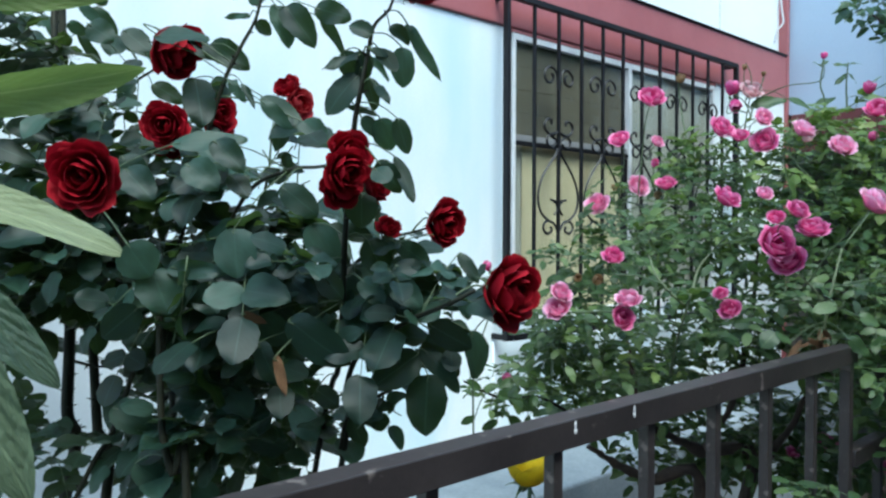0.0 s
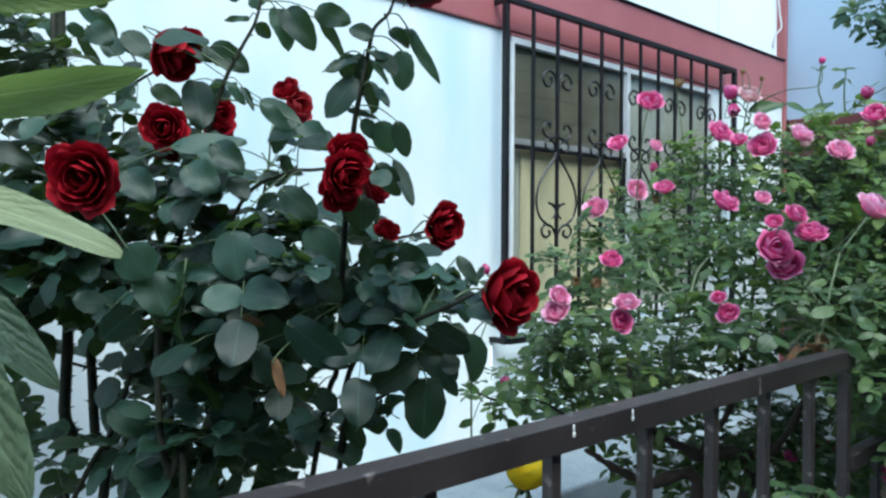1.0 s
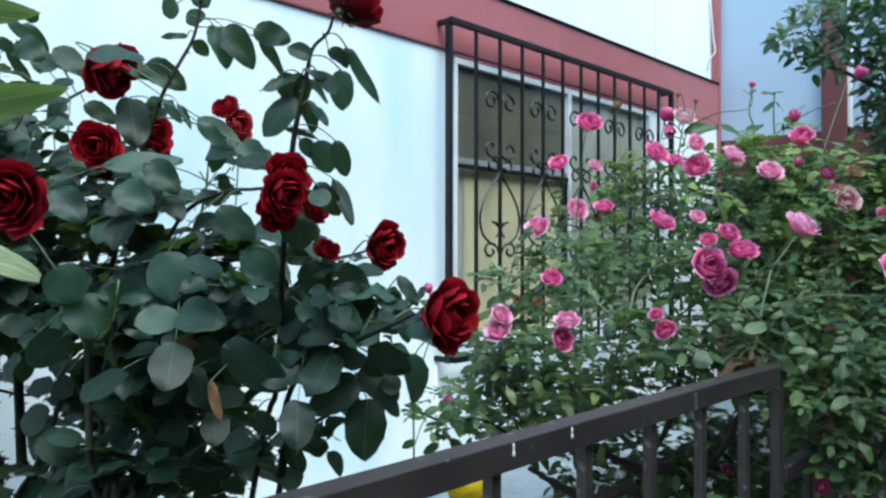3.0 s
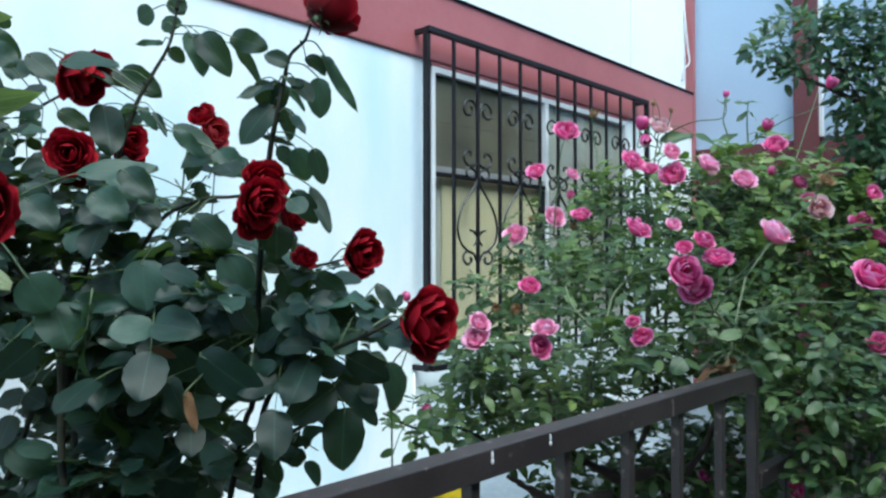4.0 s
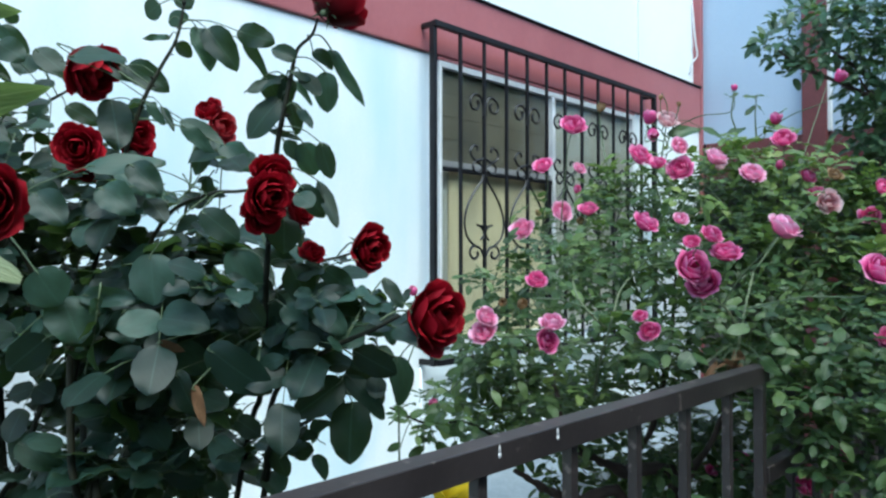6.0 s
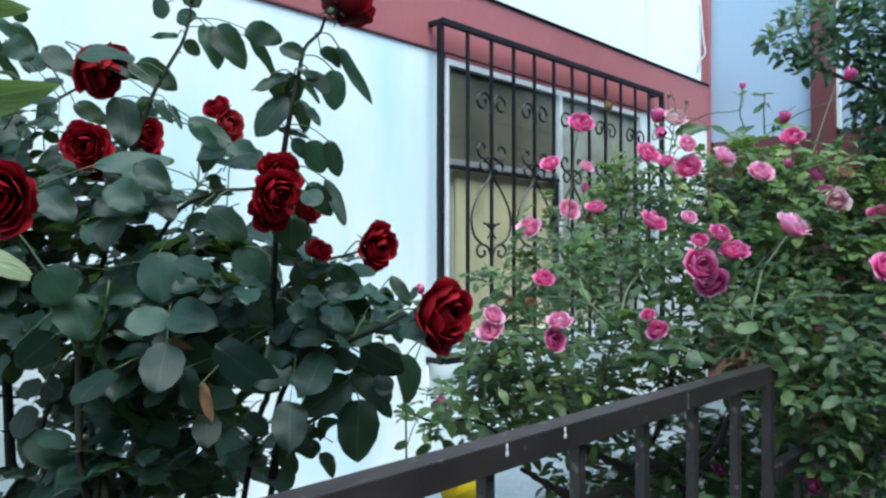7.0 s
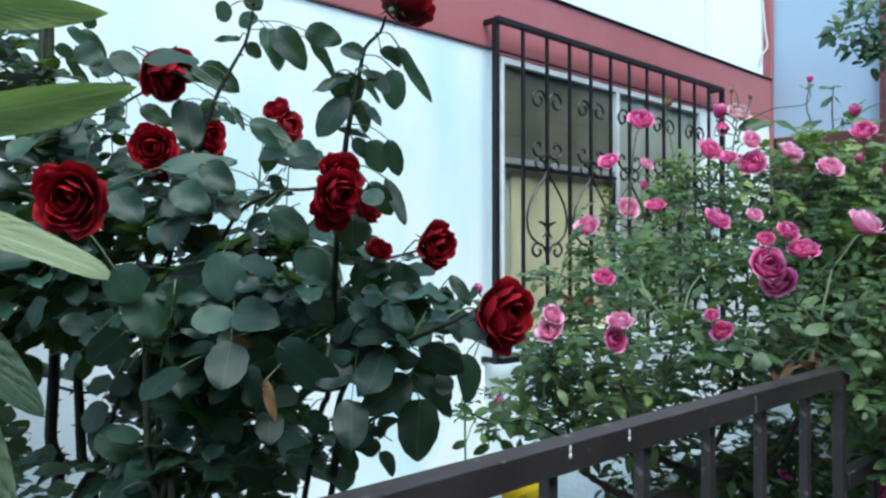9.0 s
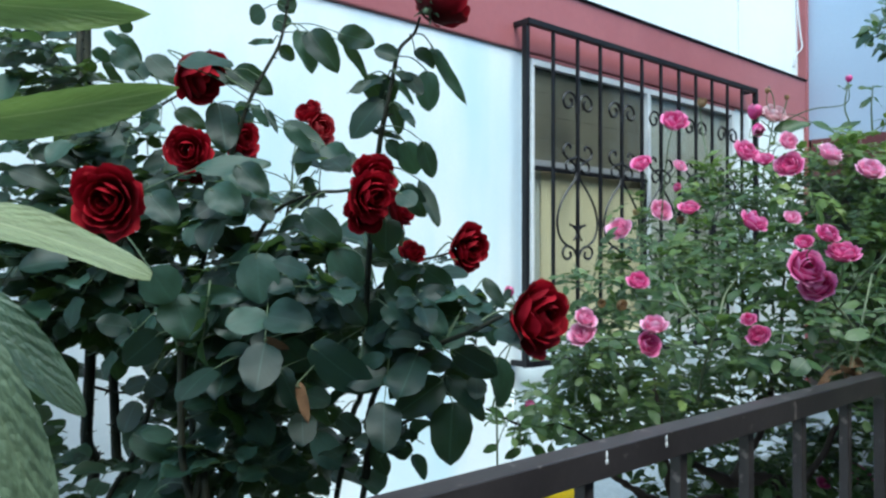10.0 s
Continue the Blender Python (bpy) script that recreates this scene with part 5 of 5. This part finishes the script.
PINK_CLUMPS_SIDE = [
    (1.968, 0.722, 1.623, 0.136, 0.122, 0.16, 1.00),
    (1.793, 0.656, 1.472, 0.136, 0.112, 0.16, 1.00),
    (2.290, 0.727, 1.778, 0.122, 0.122, 0.16, 1.00),
    (2.087, 0.610, 1.596, 0.136, 0.136, 0.16, 1.00),
    (1.857, 0.520, 1.429, 0.144, 0.120, 0.16, 1.00),
    (2.337, 0.530, 1.697, 0.115, 0.130, 0.16, 1.00),
    (2.076, 0.468, 1.494, 0.115, 0.128, 0.16, 1.00),
    (1.822, 0.399, 1.284, 0.112, 0.134, 0.16, 0.75),
    (1.731, 0.404, 1.133, 0.108, 0.086, 0.16, 0.45),
]
PINK_CLUMPS_LOW = [
    (1.902, 1.225, 1.218, 0.176, 0.080, 0.16, 1.30),
    (1.672, 1.288, 1.168, 0.116, 0.060, 0.16, 1.30),
    (1.685, 0.903, 1.305, 0.119, 0.066, 0.16, 0.80),
    (1.684, 1.053, 1.231, 0.108, 0.075, 0.16, 1.30),
    (1.830, 0.769, 1.345, 0.119, 0.066, 0.16, 1.00),
    (1.716, 0.529, 1.336, 0.102, 0.102, 0.16, 1.00),
    (1.773, 0.473, 1.234, 0.114, 0.125, 0.16, 1.00),
    (1.995, 0.909, 1.092, 0.178, 0.133, 0.16, 1.20),
    (1.931, 1.117, 1.002, 0.172, 0.125, 0.16, 0.90),
    (2.020, 0.735, 1.092, 0.126, 0.126, 0.16, 1.30),
    (1.296, 1.189, 1.249, 0.077, 0.045, 0.16, 0.60),
    (1.370, 0.516, 1.156, 0.058, 0.034, 0.06, 0.80),
]
foliage(pink_bush, PINK_CLUMPS + PINK_CLUMPS_SIDE + PINK_CLUMPS_LOW, LEAF_PINK, 0.038, 15.0, 23, 290, BACK, lean=0.5)
YOUNG_CLUMPS = [
    (2.120, 0.849, 1.902, 0.085, 0.035, 0.120, 0.700),
    (2.118, 0.725, 1.860, 0.090, 0.040, 0.120, 0.700),
    (2.157, 0.608, 1.847, 0.085, 0.040, 0.120, 0.700),
    (1.959, 0.876, 1.783, 0.070, 0.040, 0.120, 0.500),
    (2.284, 0.531, 1.807, 0.070, 0.040, 0.120, 0.700),
    (2.284, 0.560, 1.710, 0.110, 0.090, 0.160, 0.800),
    (2.028, 0.561, 1.596, 0.100, 0.070, 0.160, 0.600),
    (2.077, 0.726, 1.730, 0.120, 0.070, 0.160, 0.500),
    (2.344, 0.504, 1.779, 0.090, 0.060, 0.160, 0.900),
    (2.193, 0.897, 1.930, 0.094, 0.039, 0.16, 0.60),
    (2.295, 0.801, 1.939, 0.094, 0.047, 0.16, 0.70),
    (2.096, 1.061, 1.890, 0.080, 0.048, 0.16, 0.70),
    (2.158, 0.852, 1.846, 0.137, 0.053, 0.16, 0.70),
    (2.325, 0.697, 1.869, 0.091, 0.076, 0.16, 0.80),
    (2.253, 0.536, 1.792, 0.084, 0.084, 0.16, 0.70),
    (2.064, 1.165, 1.840, 0.098, 0.049, 0.16, 0.70),
    (1.960, 0.658, 1.728, 0.106, 0.053, 0.16, 0.40),
    (1.470, 0.878, 1.332, 0.096, 0.036, 0.16, 0.40),
    (1.968, 0.722, 1.690, 0.136, 0.070, 0.16, 0.45),
    (2.290, 0.727, 1.800, 0.122, 0.100, 0.16, 0.60),
    (2.087, 0.610, 1.640, 0.136, 0.110, 0.16, 0.45),
    (2.337, 0.530, 1.720, 0.115, 0.110, 0.16, 0.60),
    (2.076, 0.468, 1.530, 0.115, 0.100, 0.16, 0.40),
    (1.910, 1.076, 1.640, 0.152, 0.090, 0.16, 0.35),
]
foliage(pink_bush, YOUNG_CLUMPS, LEAF_YOUNG, 0.042, 10.0, 29, 60, BACK, lean=0.4)

# ---- tree beside the porch ----
tree = thing("tree", "small dark evergreen tree with narrow glossy leaves", "tree", at=(0, 0, 0))
cane(tree, [(4.719, 0.819, 0.100), (4.669, 0.839, 1.200), (4.669, 0.819, 2.391)], 0.06, 0.035, WOOD, 0, 1, "trunk")
cane(tree, [(4.669, 0.819, 2.391), (4.386, 1.097, 2.480), (4.102, 1.376, 2.688)], 0.02, 0.005, WOOD, 0, 2, "limb")
cane(tree, [(4.669, 0.819, 2.391), (4.452, 1.020, 2.531), (4.235, 1.220, 2.790)], 0.02, 0.005, WOOD, 0, 2, "limb")
cane(tree, [(4.669, 0.819, 2.391), (4.531, 0.933, 2.399), (4.393, 1.048, 2.527)], 0.02, 0.005, WOOD, 0, 2, "limb")
cane(tree, [(4.669, 0.819, 2.391), (4.586, 0.866, 2.530), (4.504, 0.912, 2.790)], 0.02, 0.005, WOOD, 0, 2, "limb")
cane(tree, [(4.669, 0.819, 2.391), (4.664, 0.779, 2.443), (4.660, 0.739, 2.614)], 0.02, 0.005, WOOD, 0, 2, "limb")
cane(tree, [(4.669, 0.819, 2.391), (4.552, 0.914, 2.239), (4.436, 1.008, 2.206)], 0.02, 0.005, WOOD, 0, 2, "limb")
TREE_CLUMPS = [
    (4.037, 1.368, 2.673, 0.115, 0.063, 0.20, 1.00),
    (4.197, 1.264, 2.790, 0.175, 0.131, 0.25, 1.00),
    (4.161, 1.228, 2.572, 0.115, 0.058, 0.20, 1.00),
    (4.410, 1.104, 2.776, 0.178, 0.178, 0.30, 1.00),
    (4.545, 0.946, 2.865, 0.178, 0.178, 0.30, 1.00),
    (4.511, 0.995, 2.540, 0.178, 0.237, 0.30, 1.00),
    (4.515, 0.999, 2.273, 0.178, 0.178, 0.30, 1.00),
    (4.656, 0.924, 2.162, 0.180, 0.210, 0.30, 1.00),
    (4.830, 0.791, 2.717, 0.243, 0.365, 0.30, 1.00),
    (4.857, 0.775, 2.230, 0.243, 0.304, 0.30, 1.00),
]
foliage(tree, TREE_CLUMPS, LEAF_TREE, 0.085, 16.0, 31, 290, Vector((-0.95, -0.3, 0)).normalized(), single=True)

# ---- broad-leaved plant close by ----
broad = thing("broad_leaved_plant", "broad-leaved plant with yellow-green veined leaves", "plant", at=(0, 0, 0))
leaf_row(broad, LEAF_BIG, [(0.078, 0.501, 1.670, 0.161, 0.409, 1.679, 0.026)], (-0.501, -0.615, -0.609), 0, 0.05)
leaf_row(broad, LEAF_BIG_PALE, [(0.072, 0.491, 1.625, 0.153, 0.414, 1.6035, 0.027)], (-0.300, -0.545, 0.783), 1, 0.05)
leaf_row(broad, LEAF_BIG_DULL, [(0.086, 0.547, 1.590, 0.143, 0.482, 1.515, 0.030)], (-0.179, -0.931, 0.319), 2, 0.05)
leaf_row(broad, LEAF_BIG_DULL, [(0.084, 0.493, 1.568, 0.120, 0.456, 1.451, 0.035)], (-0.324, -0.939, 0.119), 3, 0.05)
leaf_row(broad, LEAF_BIG, [(0.068, 0.512, 1.738, 0.159, 0.442, 1.728, 0.023)], (-0.584, -0.628, -0.514), 4, 0.05)
cane(broad, [(0.035, 0.665, 0.11), (0.035, 0.595, 1.436), (0.041, 0.592, 1.537), (0.059, 0.578, 1.638), (0.077, 0.579, 1.763)], 0.011, 0.005, STALK, 0, 3, "stem")
cane(broad, [(0.057, 0.581, 1.669), (0.068, 0.541, 1.676), (0.078, 0.501, 1.675)], 0.003, 0.002, STALK, 0, 3, "petiole")
cane(broad, [(0.056, 0.580, 1.615), (0.064, 0.535, 1.624), (0.072, 0.491, 1.625)], 0.003, 0.002, STALK, 0, 3, "petiole")
cane(broad, [(0.056, 0.579, 1.591), (0.073, 0.563, 1.602), (0.091, 0.547, 1.604)], 0.003, 0.002, STALK, 0, 3, "petiole")
cane(broad, [(0.056, 0.579, 1.551), (0.070, 0.536, 1.563), (0.084, 0.493, 1.568)], 0.003, 0.002, STALK, 0, 3, "petiole")
cane(broad, [(0.058, 0.582, 1.739), (0.063, 0.547, 1.742), (0.068, 0.512, 1.738)], 0.003, 0.002, STALK, 0, 3, "petiole")

# ---- yellow flower ----
yellow = thing("yellow_flower", "yellow flower on a green stalk behind the fence", "flower")
bloom(yellow, (0.837, 0.716, 1.281), (-0.10, -0.35, 0.93), 0.0430, "yellow", "bud", 1.10)
cane(yellow, [(0.867, 0.766, 0.1), (0.857, 0.736, 0.8), (0.837, 0.716, 1.269)], 0.005, 0.003, STALK, 0, 3, "stalk")
